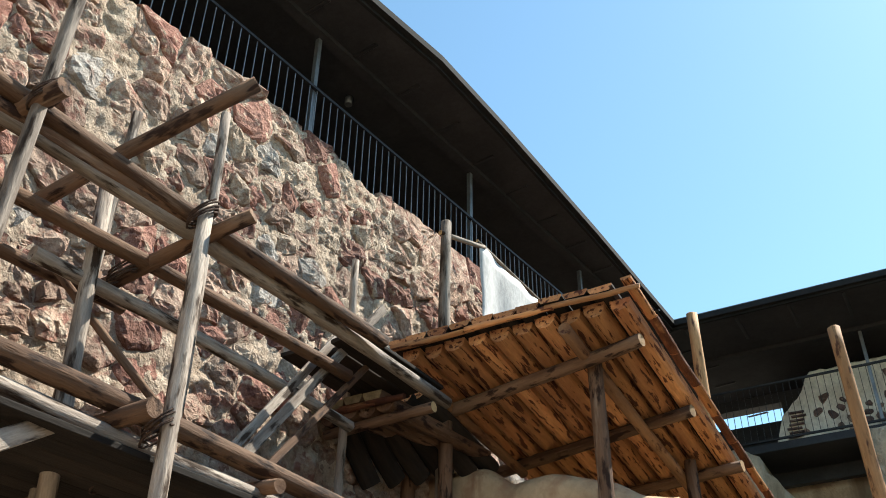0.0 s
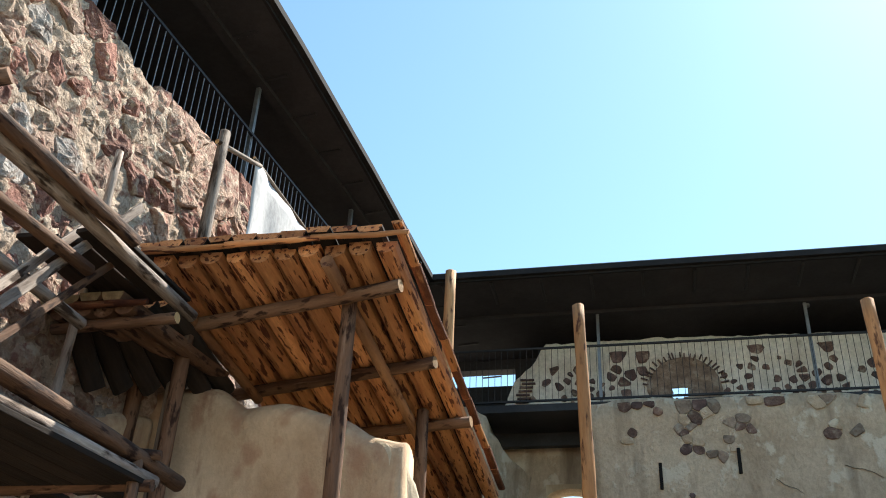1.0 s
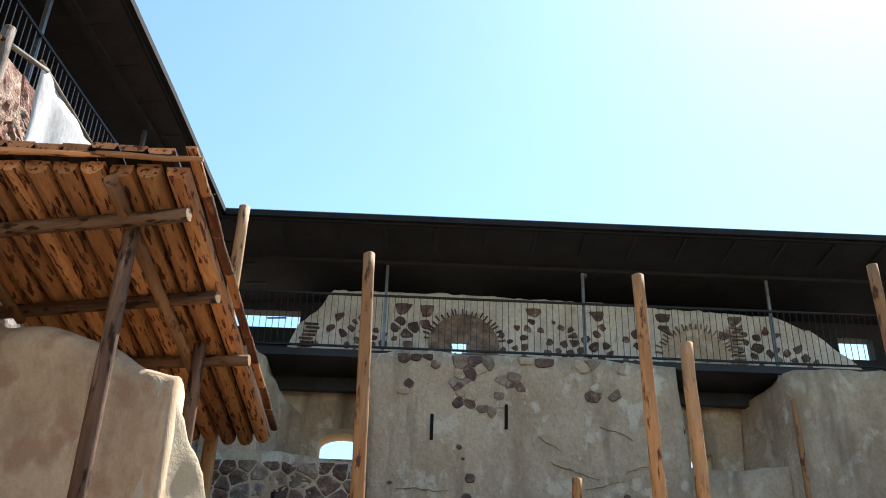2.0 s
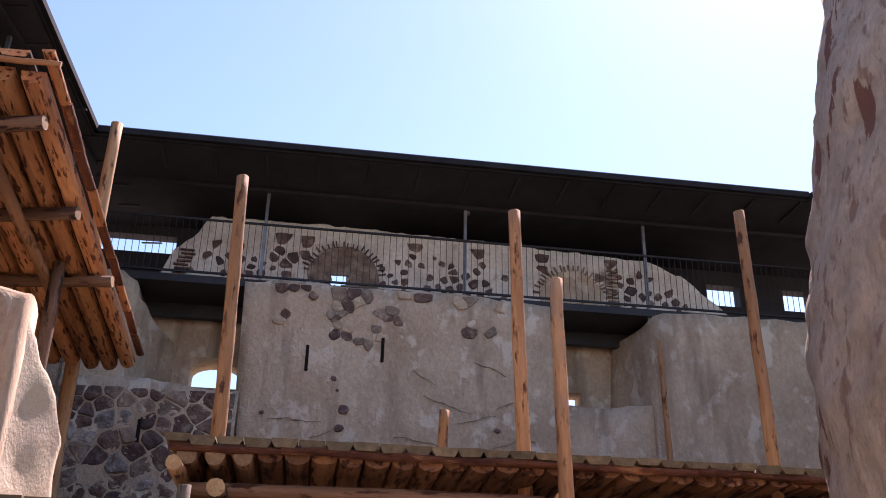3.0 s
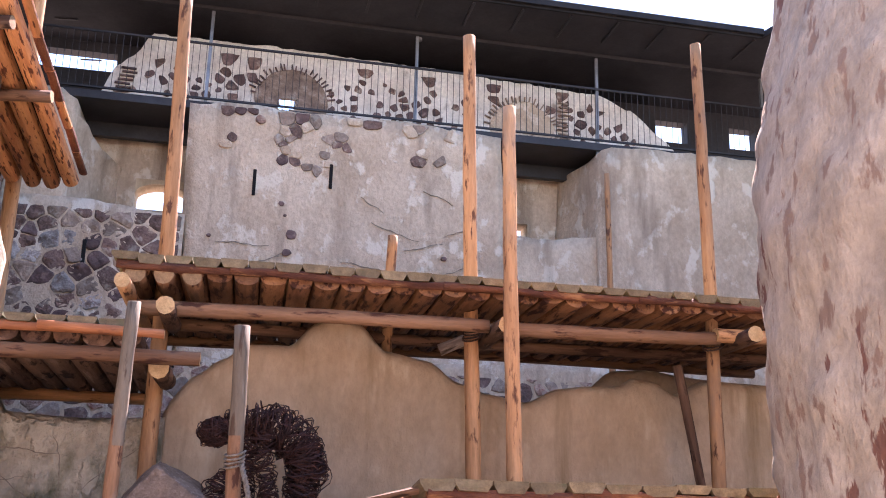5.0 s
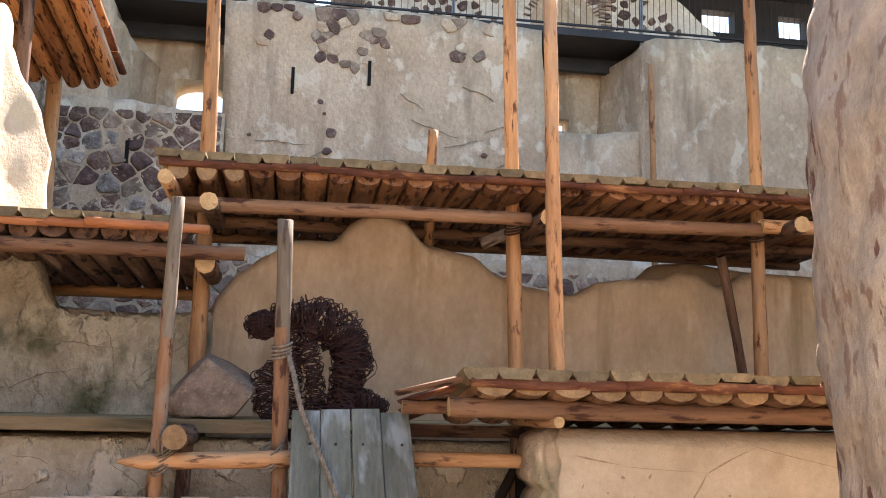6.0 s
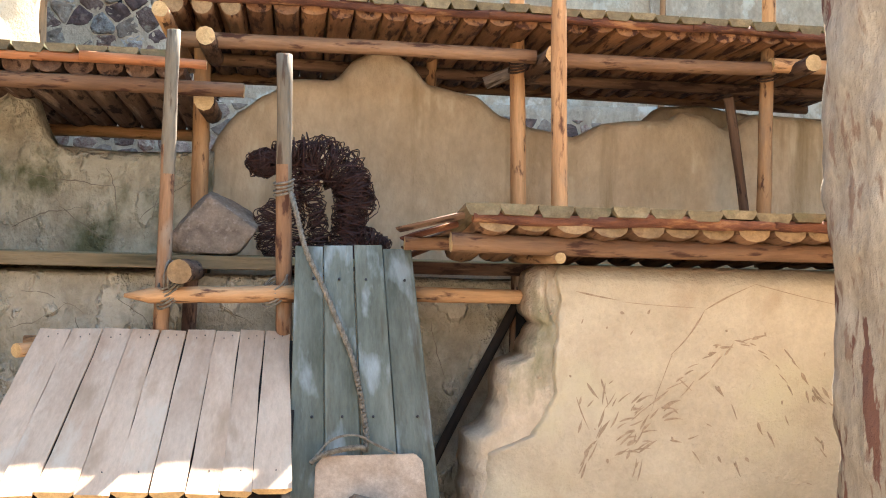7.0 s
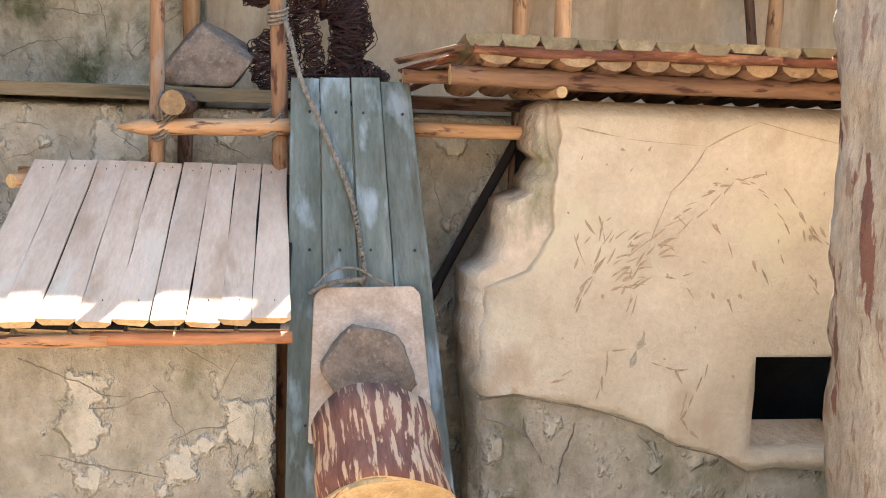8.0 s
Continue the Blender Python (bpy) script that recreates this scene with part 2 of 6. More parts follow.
M["worn_pine"] = material("worn_pine_post", (0.20, 0.098, 0.05), (0.36, 0.20, 0.105), 4, ALONG, 0.8, 0.7, 40, (0.33, 0.25, 0.18), 3.0, (0.62, 0.72), 0.15, (1, 1, 0.3), spot2=(0.085, 0.035, 0.02), spot2_scale=15.0, spot2_at=(0.55, 0.63), spot2_stretch=(1, 1, 0.3))
M["old_top"] = material("greyed_post_top", (0.13, 0.10, 0.068), (0.25, 0.20, 0.14), 4, ALONG, 0.85, 0.7, 40, (0.38, 0.33, 0.27), 4.0, (0.57, 0.68), 0.12, (1, 1, 0.2), spot2=(0.09, 0.055, 0.035), spot2_scale=14.0, spot2_at=(0.58, 0.66), spot2_stretch=(1, 1, 0.15))
# red-brown log colour, darkened to hold the shade below the roofs
M["old_beam"] = material("shaded_red_log", (0.165, 0.080, 0.041), (0.30, 0.162, 0.085), 5, ALONG, 0.8, 0.7, 36, (0.075, 0.030, 0.017), 15, (0.56, 0.64), 0.2, (1, 1, 0.22))
M["crack"] = material("crack_shadow", (0.19, 0.15, 0.105), (0.27, 0.22, 0.16), 9.0, (1, 1, 1), 0.95, 0.3, 60, None, 3, (0.6, 0.7), 0.0)
M["roof_top"] = material("dark_mossy_board", (0.14, 0.10, 0.055), (0.26, 0.185, 0.10), 6, ALONG, 0.85, 0.5, 50, (0.075, 0.06, 0.03), 6, (0.53, 0.68), 0.25)
M["niche"] = material("niche_rubble", (0.17, 0.115, 0.085), (0.33, 0.235, 0.175), 5, (1, 1, 1), 0.95, 0.9, 18, (0.32, 0.26, 0.21), 5, (0.56, 0.66), 0.0, relief=0.06)
M["old_stone"] = material("castle_stone", (0.20, 0.14, 0.105), (0.34, 0.255, 0.195), 6.0, (1, 1, 1), 0.95, 0.9, 20, (0.36, 0.31, 0.25), 5, (0.55, 0.68), 0.3, relief=0.05)


# ---------------------------------------------------------------- building helpers
def whole(ob):
    """The world matrix of an object from its own numbers."""
    m = ob.matrix_basis
    return whole(ob.parent) @ ob.matrix_parent_inverse @ m if ob.parent else m


def under(ob, parent):
    ob.parent = parent
    ob.matrix_parent_inverse = whole(parent).inverted()
    return ob


def thing(name, at, label, category, group="", kind=""):
    ob = new(name)
    ob.empty_display_size = 0.1
    ob.location = at
    return tagged(ob, label, category, group, kind)


def mesh(name, verts, faces, mats, smooth=True, slots=None):
    me = bpy.data.meshes.new(name)
    me.from_pydata([tuple(v) for v in verts], [], faces)
    for m in mats if isinstance(mats, (list, tuple)) else [mats]:
        me.materials.append(M[m])
    me.polygons.foreach_set("use_smooth", [smooth] * len(me.polygons))
    if slots:
        me.polygons.foreach_set("material_index", slots)
    me.update()
    return me


def part(name, me, parent=None, m=None, label=""):
    ob = new(name, me)
    if m is not None:
        ob.matrix_basis = m
    if parent is not None:
        under(ob, parent)
    if label:
        ob["label"] = label
    return ob


def wob(p, s, k=0.0):
    return noise.noise(Vector((p[0] * s + k, p[1] * s + 1.7 * k, p[2] * s - k)))


def frame_to(p0, p1, side=None):
    """A pose at p0 whose z runs to p1; x lies as near to side as it can."""
    z = (Vector(p1) - Vector(p0)).normalized()
    x = Vector(side) if side else (Vector((0, 0, 1)) if abs(z.z) < 0.9 else Vector((1, 0, 0)))
    y = z.cross(x).normalized()
    x = y.cross(z)
    m = Matrix((x, y, z)).transposed().to_4x4()
    m.translation = Vector(p0)
    return m


seedling = [0]


def log(name, p0, p1, r0, r1=None, mat="pine", parent=None, label="", seg=10, rings=None, rough=0.10, bow=0.005, end="end", point=False, upper=None):
    """A pole or log: a tapered, slightly bowed and knotty round with cut ends in a second material."""
    seedling[0] += 1
    k = seedling[0] * 3.17
    r1 = r0 if r1 is None else r1
    length = (Vector(p1) - Vector(p0)).length
    rings = rings or max(3, min(14, int(length / 0.28) + 2))
    vs, fs, sl = [], [], []
    for i in range(rings):
        u = i / (rings - 1)
        r = r0 + (r1 - r0) * u
        if point and i == rings - 1:
            r *= 0.25
        ox = bow * length * math.sin(math.pi * u) * math.sin(k) + 0.12 * r * wob((u * 5, k, 0), 1)
        oy = bow * length * math.sin(math.pi * u) * math.cos(k) + 0.12 * r * wob((u * 5, 0, k), 1)
        for j in range(seg):
            a = 2 * math.pi * j / seg
            rr = r * (1 + rough * wob((math.cos(a), math.sin(a), u * length * 2.2), 1.3, k))
            z = u * length
            if i in (0, rings - 1):
                z += 0.12 * r * wob((math.cos(a), math.sin(a), k), 1.0)
            vs.append((ox + rr * math.cos(a), oy + rr * math.sin(a), z))
    for i in range(rings - 1):
        for j in range(seg):
            a, b = i * seg + j, i * seg + (j + 1) % seg
            fs.append((a, b, b + seg, a + seg))
            sl.append(2 if upper and (i + 0.5 + 0.6 * wob((j, k, 0), 0.7)) / rings > upper[1] else 0)
    fs.append(tuple(reversed(range(seg))))
    fs.append(tuple(range((rings - 1) * seg, rings * seg)))
    sl += [1, 1]
    me = mesh(name, vs, fs, [mat, end] + ([upper[0]] if upper else []), True, sl)
    for p in me.polygons[-2:]:
        p.use_smooth = False
    return part(name, me, parent, frame_to(p0, p1), label)


def slab(name, p0, p1, across, width, thick, mat, parent=None, label="", lower=0.8, end="end", taper=1.0, wave=0.006, up=None, mats2=None):
    """A sawn board or half log from p0 to p1: flat above, rounded or bevelled below; lower is the depth's roundness (1: half round, 0: square)."""
    seedling[0] += 1
    k = seedling[0] * 2.31
    length = (Vector(p1) - Vector(p0)).length
    n = max(3, int(length / 0.35) + 2)
    w = width / 2
    if lower > 0.5:
        sec = [(-w, 0), (-w * 0.97, -0.30 * thick)] + [(-w * math.cos(a), -0.3 * thick - 0.7 * thick * math.sin(a)) for a in (0.5, 1.0, 1.57, 2.14, 2.64)] + [(w * 0.97, -0.30 * thick), (w, 0)]
    else:
        c = min(0.006, thick * 0.2)
        sec = [(-w, -c), (-w, -thick + c), (-w + c, -thick), (w - c, -thick), (w, -thick + c), (w, -c), (w - c, 0), (-w + c, 0)]
        if lower > 0:
            sec = [(-w, 0), (-w, -0.35 * thick), (-w * (1 - lower), -thick), (w * (1 - lower), -thick), (w, -0.35 * thick), (w, 0)]
    s = len(sec)
    vs, fs, sl = [], [], []
    for i in range(n):
        u = i / (n - 1)
        sc = 1 + (taper - 1) * u
        for j, (x, y) in enumerate(sec):
            d = wave * wob((x * 9, u * length * 2, k), 1.0, k)
            vs.append((x * sc + d * 1.2, y + d, u * length + (0.02 * wob((x * 8, 0, k), 1.0) if i in (0, n - 1) else 0)))
    for i in range(n - 1):
        for j in range(s):
            a, b = i * s + j, i * s + (j + 1) % s
            fs.append((a, a + s, b + s, b))
            sl.append(0)
    fs.append(tuple(range(s)))
    fs.append(tuple(reversed(range((n - 1) * s, n * s))))
    sl += [1, 1]
    me = mesh(name, vs, fs, [mat, end], False, sl)
    z = (Vector(p1) - Vector(p0)).normalized()
    x = Vector(across).normalized()
    y = z.cross(x).normalized()
    if y.z < 0 and not up:
        x = -x
        y = -y
    x = y.cross(z)
    m = Matrix((x, y, z)).transposed().to_4x4()
    m.translation = Vector(p0)
    return part(name, me, parent, m, label)


def box(name, lo, hi, mat, parent=None, label="", bevel=0.0):
    bm = bmesh.new()
    bmesh.ops.create_cube(bm, size=1)
    lo, hi = Vector(lo), Vector(hi)
    for v in bm.verts:
        v.co = Vector(((lo[i] + hi[i]) / 2 + v.co[i] * (hi[i] - lo[i])) for i in range(3))
    if bevel:
        bmesh.ops.bevel(bm, geom=bm.edges[:], offset=bevel, segments=1, affect="EDGES")
    me = bpy.data.meshes.new(name)
    bm.to_mesh(me)
    bm.free()
    me.materials.append(M[mat])
    return part(name, me, parent, None, label)


def prism(name, poly, z0, z1, mat, parent=None, label=""):
    """An upright block over a plan polygon (anticlockwise); z0 and z1 may be lists, one value a corner."""
    n = len(poly)
    za = z0 if isinstance(z0, (list, tuple)) else [z0] * n
    zb = z1 if isinstance(z1, (list, tuple)) else [z1] * n
    vs = [(*p, z) for p, z in zip(poly, za)] + [(*p, z) for p, z in zip(poly, zb)]
    fs = [tuple(reversed(range(n))), tuple(range(n, 2 * n))] + [(i, (i + 1) % n, n + (i + 1) % n, n + i) for i in range(n)]
    return part(name, mesh(name, vs, fs, mat, False), parent, None, label)


def tube(name, pts, r, mat, parent=None, label="", seg=6, closed=False):
    """A rope or wire through points."""
    vs, fs = tube_data(pts, r, seg, closed)
    return part(name, mesh(name, vs, fs, mat), parent, None, label)


def tube_data(pts, r, seg=6, closed=False, base=0):
    pts = [Vector(p) for p in pts]
    n = len(pts)
    vs, fs = [], []
    for i, p in enumerate(pts):
        a, b = (pts[i - 1] if i or closed else p), (pts[(i + 1) % n] if i < n - 1 or closed else p)
        d = (b - a).normalized()
        s = d.cross(Vector((0.31, 0.17, 0.94))).normalized()
        t = d.cross(s)
        for j in range(seg):
            an = 2 * math.pi * j / seg
            vs.append(p + r * (math.cos(an) * s + math.sin(an) * t))
    for i in range(n if closed else n - 1):
        for j in range(seg):
            a, b = base + i * seg + j, base + i * seg + (j + 1) % seg
            c, d = base + ((i + 1) % n) * seg + (j + 1) % seg, base + ((i + 1) % n) * seg + j
            fs.append((a, b, c, d))
    return vs, fs


def steps(rows, s):
    """A smooth value between rows of (place, value)."""
    if s <= rows[0][0]:
        return rows[0][1]
    for (a, va), (b, vb) in zip(rows, rows[1:]):
        if s <= b:
            u = (s - a) / (b - a)
            u = u * u * (3 - 2 * u) * 0.6 + u * 0.4
            return va + (vb - va) * u
    return rows[-1][1]


def plaster_wall(name, p0, p1, tops, z0, thick, mat, label, category="wall", step=0.14, swell=0.03, kind="structure", round_top=0.5, k=0.0, left=None):
    """A hand-plastered wall from p0 to p1 in plan, its front to the right of that way, with a wavy rounded top; tops: rows of (metres along, height)."""
    a, b = Vector((*p0, 0)), Vector((*p1, 0))
    along = (b - a).normalized()
    out = Vector((along.y, -along.x, 0))
    length = (b - a).length
    cols = int(length / step) + 1
    rows = 14
    vs, fs = [], []
    per = 0
    for i in range(cols + 1):
        s = length * i / cols
        top = steps(tops, s)
        arc = thick * round_top
        ring = [(0.0, z0 + (top - arc - z0) * j / rows) for j in range(rows + 1)]
        ring += [(thick / 2 * (1 - math.cos(q)), top - arc + arc * math.sin(q)) for q in (0.4, 0.8, 1.2, 1.57, 2.0, 2.5)]
        ring += [(thick, top - arc), (thick, z0)]
        per = len(ring)
        for d, z in ring:
            p = a + along * s - out * d + Vector((0, 0, z))
            e = swell * wob(p, 0.9, k) * 2 + 0.35 * swell * wob(p, 3.1, k + 9) * 2
            p += out * e + Vector((0, 0, 0.5 * swell * wob(p, 2.0, k + 4) if z > z0 + 0.1 else 0))
            vs.append(p)
    for i in range(cols):
        for j in range(per - 1):
            q = i * per + j
            fs.append((q, q + per, q + per + 1, q + 1))
    fs.append(tuple(range(per)))
    fs.append(tuple(reversed(range(cols * per, cols * per + per))))
    return tagged(part(name, mesh(name, vs, fs, mat)), label, category, "", kind)


def cells(sites, lo, hi, reach):
    """The cell of each site among its neighbours, clipped to a rectangle: a list of polygons."""
    out = []
    for i, (px, py) in enumerate(sites):
        poly = [(lo[0], lo[1]), (hi[0], lo[1]), (hi[0], hi[1]), (lo[0], hi[1])]
        for j, (qx, qy) in enumerate(sites):
            dx, dy = qx - px, qy - py
            if i == j or dx * dx + dy * dy > reach * reach:
                continue
            mx, my = (px + qx) / 2, (py + qy) / 2
            cut = []
            for (ax, ay), (bx, by) in zip(poly, poly[1:] + poly[:1]):
                da, db = (ax - mx) * dx + (ay - my) * dy, (bx - mx) * dx + (by - my) * dy
                if da <= 0:
                    cut.append((ax, ay))
                if (da < 0 < db) or (db < 0 < da):
                    t = da / (da - db)
                    cut.append((ax + (bx - ax) * t, ay + (by - ay) * t))
            poly = cut
            if len(poly) < 3:
                break
        out.append(poly)
    return out


def stone_data(poly, gap, high, k, rough=0.5):
    """A rough stone over a polygon in (along, up), bulging outwards along +depth: verts (along, up, depth) and faces."""
    cx, cy = sum(p[0] for p in poly) / len(poly), sum(p[1] for p in poly) / len(poly)
    ring = []
    m = 14
    per = [(Vector(b) - Vector(a)).length for a, b in zip(poly, poly[1:] + poly[:1])]
    total = sum(per)
    for i in range(m):
        d = total * (i + 0.3 * random.random()) / m
        for (a, b), l in zip(zip(poly, poly[1:] + poly[:1]), per):
            if d <= l or (a, b) == (poly[-1], poly[0]):
                u = min(1, d / max(l, 1e-6))
                ring.append((a[0] + (b[0] - a[0]) * u, a[1] + (b[1] - a[1]) * u))
                break
            d -= l
    size = math.sqrt(total * total / 16)
    shr = max(0.3, 1 - 2.2 * gap / max(size, 0.05))
    avg = sum(math.hypot(x - cx, y - cy) for x, y in ring) / m
    vs = []
    for f, h in ((1.05, -0.05), (1.02, 0.40 * high), (0.95, 0.86 * high), (0.80, 1.0 * high), (0.42, 1.06 * high)):
        for i, (x, y) in enumerate(ring):
            dx, dy = (x - cx), (y - cy)
            r = math.hypot(dx, dy)
            r2 = r * 0.88 + avg * 0.12
            n1 = wob((x * 7, y * 7, h * 20), 1, k)
            s = f * shr * r2 / max(r, 1e-5) * (1 + 0.14 * n1)
            ex, ey = cx + dx * s, cy + dy * s
            vs.append((ex, ey, h + (rough * high * (wob((ex * 5, ey * 5, k), 1, k + 3) + 0.5 * wob((ex * 17, ey * 17, k), 1, k)) if h > 0 else 0)))
    vs.append((cx, cy, 1.05 * high + rough * high * wob((cx * 6, cy * 6, k), 1, k + 3)))
    fs = []
    for q in range(4):
        for i in range(m):
            a, b = q * m + i, q * m + (i + 1) % m
            fs.append((a, b, b + m, a + m))
    for i in range(m):
        fs.append((4 * m + i, 4 * m + (i + 1) % m, 5 * m))
    return vs, fs


def crag_data(poly, gap, high, k, rnd):
    """A split rubble stone over a polygon: a broken outline and a face of a few tilted planes, rough all over."""
    cx, cy = sum(p[0] for p in poly) / len(poly), sum(p[1] for p in poly) / len(poly)
    per = [(Vector(b) - Vector(a)).length for a, b in zip(poly, poly[1:] + poly[:1])]
    total, m, ring = sum(per), 18, []
    for i in range(m):
        d = total * (i + 0.5 * rnd.random()) / m
        for (a, b), l in zip(zip(poly, poly[1:] + poly[:1]), per):
            if d <= l or b == poly[0]:
                u = min(1, d / max(l, 1e-6))
                ring.append((a[0] + (b[0] - a[0]) * u, a[1] + (b[1] - a[1]) * u))
                break
            d -= l
    size = total / 4
    shr = max(0.4, 1 - 2.0 * gap / max(size, 0.05))
    planes = [(rnd.uniform(-0.42, 0.42), rnd.uniform(-0.42, 0.42), rnd.uniform(0, 0.02)) for _ in range(4)]
    vs = []
    for f, h in ((1.06, None), (1.0, 0.45), (0.93, 0.9), (0.76, 1.0), (0.52, 1.0), (0.26, 1.0)):
        for x, y in ring:
            s = f * shr * (1 + 0.16 * wob((x * 9, y * 9, 1), 1, k))
            dx, dy = (x - cx) * s, (y - cy) * s
            if h is None:
                z = -0.08
            else:
                face = max(-0.6 * high, min(a * dx + b * dy + c for a, b, c in planes))
                z = h * high + face + 0.024 * wob((dx * 14, dy * 14, k), 1, k) + 0.016 * wob((dx * 33, dy * 33, k), 1, k)
            vs.append((cx + dx, cy + dy, z))
    vs.append((cx, cy, high + 0.012 * wob((0, 0, k), 1, k)))
    fs = []
    for q in range(5):
        for i in range(m):
            a, b = q * m + i, q * m + (i + 1) % m
            fs.append((a, b, b + m, a + m))
    for i in range(m):
        fs.append((5 * m + i, 5 * m + (i + 1) % m, 6 * m))
    return vs, fs


def stones(parent, polys, pose_of, mats, gap=0.02, high=0.05, limit=300, order=None, rough=0.5, name="stone", flat=False, crag=None):
    """Stones over cells; pose_of is the matrix that carries (along, up, out) into the place. Past the limit they are joined into one part."""
    idx = sorted(range(len(polys)), key=order) if order else list(range(len(polys)))
    rest = {}
    for c, i in enumerate(idx):
        poly = polys[i]
        if len(poly) < 3:
            continue
        h = high * (0.6 + 0.9 * random.random())
        vs, fs = crag_data(poly, gap, h, i * 1.37, crag) if crag else stone_data(poly, gap, h, i * 1.37, rough)
        mt = random.choices([a for a, _ in mats], [b for _, b in mats])[0]
        if c < limit:
            cx, cy = vs[-1][0], vs[-1][1]
            me = mesh(name, [(x - cx, y - cy, z) for x, y, z in vs], fs, mt, not flat)
            part(name, me, parent, pose_of @ Matrix.Translation((cx, cy, 0)))
        else:
            v2, f2 = rest.setdefault(mt, ([], []))
            f2 += [tuple(a + len(v2) for a in f) for f in fs]
            v2 += [pose_of @ Vector(v) for v in vs]
    for mt, (v2, f2) in rest.items():
        tagged(part("stones", mesh("stones", v2, f2, mt, not flat), parent), "", "", "", "stuff")


# ---------------------------------------------------------------- setting: ground, castle, walls
GROUND_Z = -0.8


def ground_sheet():
    n, vs, fs = 40, [], []
    for i in range(n + 1):
        for j in range(n + 1):
            x, y = (i / n - 0.5) * 2, (j / n - 0.5) * 2
            x, y = 300 * x * abs(x), 300 * y * abs(y)
            vs.append((x, y, GROUND_Z + 0.05 * wob((x, y, 0), 0.6)))
    for i in range(n):
        for j in range(n):
            a = i * (n + 1) + j
            fs.append((a, a + n + 1, a + n + 2, a + 1))
    tagged(part("ground", mesh("ground", vs, fs, "ground")), "trodden bare earth of the castle courtyard", "ground", "", "structure")


ground_sheet()
EAVE_Z, WALK_Z, RAIL_Z = 11.64, 9.74, 10.88

# the wing with the rubble wall runs along WING, at a slight angle to the back range
WING_AT, WING = Vector((-5.15, 5.92, 0)), Vector((0.129, 0.9917, 0))
WING_OUT = Vector((0.9917, -0.129, 0))
wing_frame = Matrix((WING, Vector((0, 0, 1)), WING_OUT)).transposed().to_4x4()
wing_frame.translation = WING_AT
wing_tops = [(-9.0, 9.70), (-2.5, 9.78), (-1.8, 9.84), (-1.0, 9.90), (0, 9.84), (0.85, 9.74), (1.8, 9.64), (3.0, 9.50), (9.9, 9.42)]


def wing_wall():
    """The mortar body of the wing wall, craggy in front and along its crest; the courses out of view are coarser."""
    vs, fs = [], []
    cols = [-9.0 + 0.25 * i for i in range(8)] + [-7.0 + 0.032 * i for i in range(410)] + [6.2 + 0.25 * i for i in range(16)]
    ups = [GROUND_Z - 0.1 + 0.52 * i for i in range(10)]
    for s in cols:
        top = steps(wing_tops, s) + 0.06 * wob((s * 3, 0, 0), 1) + 0.05 * wob((s * 9, 3, 0), 1)
        col = ups + [4.3 + (top - 4.3) * j / 170 for j in range(171)]
        for z in col:
            crag = abs(wob((s * 4.5, z * 5.5, 9), 1))
            p = Vector((s, z, 0.028 - 0.06 * crag + 0.020 * wob((s * 2.5, z * 2.5, 0), 1) + 0.026 * wob((s * 10, z * 11, 5), 1) + 0.020 * wob((s * 24, z * 24, 2), 1)))
            vs.append(wing_frame @ p)
        vs.append(wing_frame @ Vector((s, top - 0.02, -0.8)))
        vs.append(wing_frame @ Vector((s, GROUND_Z - 0.1, -0.8)))
    per, n = len(ups) + 173, len(cols) - 1
    for i in range(n):
        for j in range(per - 1):
            a = i * per + j
            fs.append((a, a + per, a + per + 1, a + 1))
    fs += [tuple(range(per)), tuple(reversed(range(n * per, n * per + per)))]
    return tagged(part("wall_west", mesh("wall_west", vs, fs, "mortar")), "old castle wall of rough red and beige rubble stones in lime mortar", "wall", "", "structure")


wall_west = wing_wall()


def castle_block(name, poly, z0, z1, mat, label):
    ob = prism(name, poly, z0, z1, mat)
    return tagged(ob, label, "wall", "", "structure")


def rough_panel(name, x0, x1, z0, tops, y, depth, mat, label, left=None, right=None, step=0.2, k=0.0, amp=0.03):
    """A standing wall panel facing -y with ragged crest (tops: rows of x, z) and optional slanting sides (rows of z, x)."""
    n, rows = max(4, int((x1 - x0) / step)), 26
    z0 = z0 or GROUND_Z - 0.1
    vs, fs = [], []
    for i in range(n + 1):
        u = i / n
        xm = x0 + (x1 - x0) * u
        top = steps(tops, xm) + 0.04 * wob((xm * 3, k, 0), 1) + 0.03 * wob((xm * 9, k, 1), 1)
        for j in range(rows + 1):
            z = z0 + (top - z0) * j / rows
            a = steps(left, z) if left else x0
            b = steps(right, z) if right else x1
            x = a + (b - a) * u
            if i in (0, n):
                x += 0.03 * wob((0, z * 4, k), 1)
            vs.append((x, y + amp * wob((x * 1.1, z * 1.1, k), 1) + 0.4 * amp * wob((x * 5, z * 5, k), 1), z))
        for q in (top, z0):
            a = steps(left, q) if left else x0
            b = steps(right, q) if right else x1
            vs.append((a + (b - a) * u, y + depth, q))
    per = rows + 3
    for i in range(n):
        for j in range(per - 1):
            a = i * per + j
            fs.append((a, a + per, a + per + 1, a + 1))
    fs += [tuple(range(per)), tuple(reversed(range(n * per, n * per + per)))]
    return tagged(part(name, mesh(name, vs, fs, mat)), label, "wall", "", "structure")


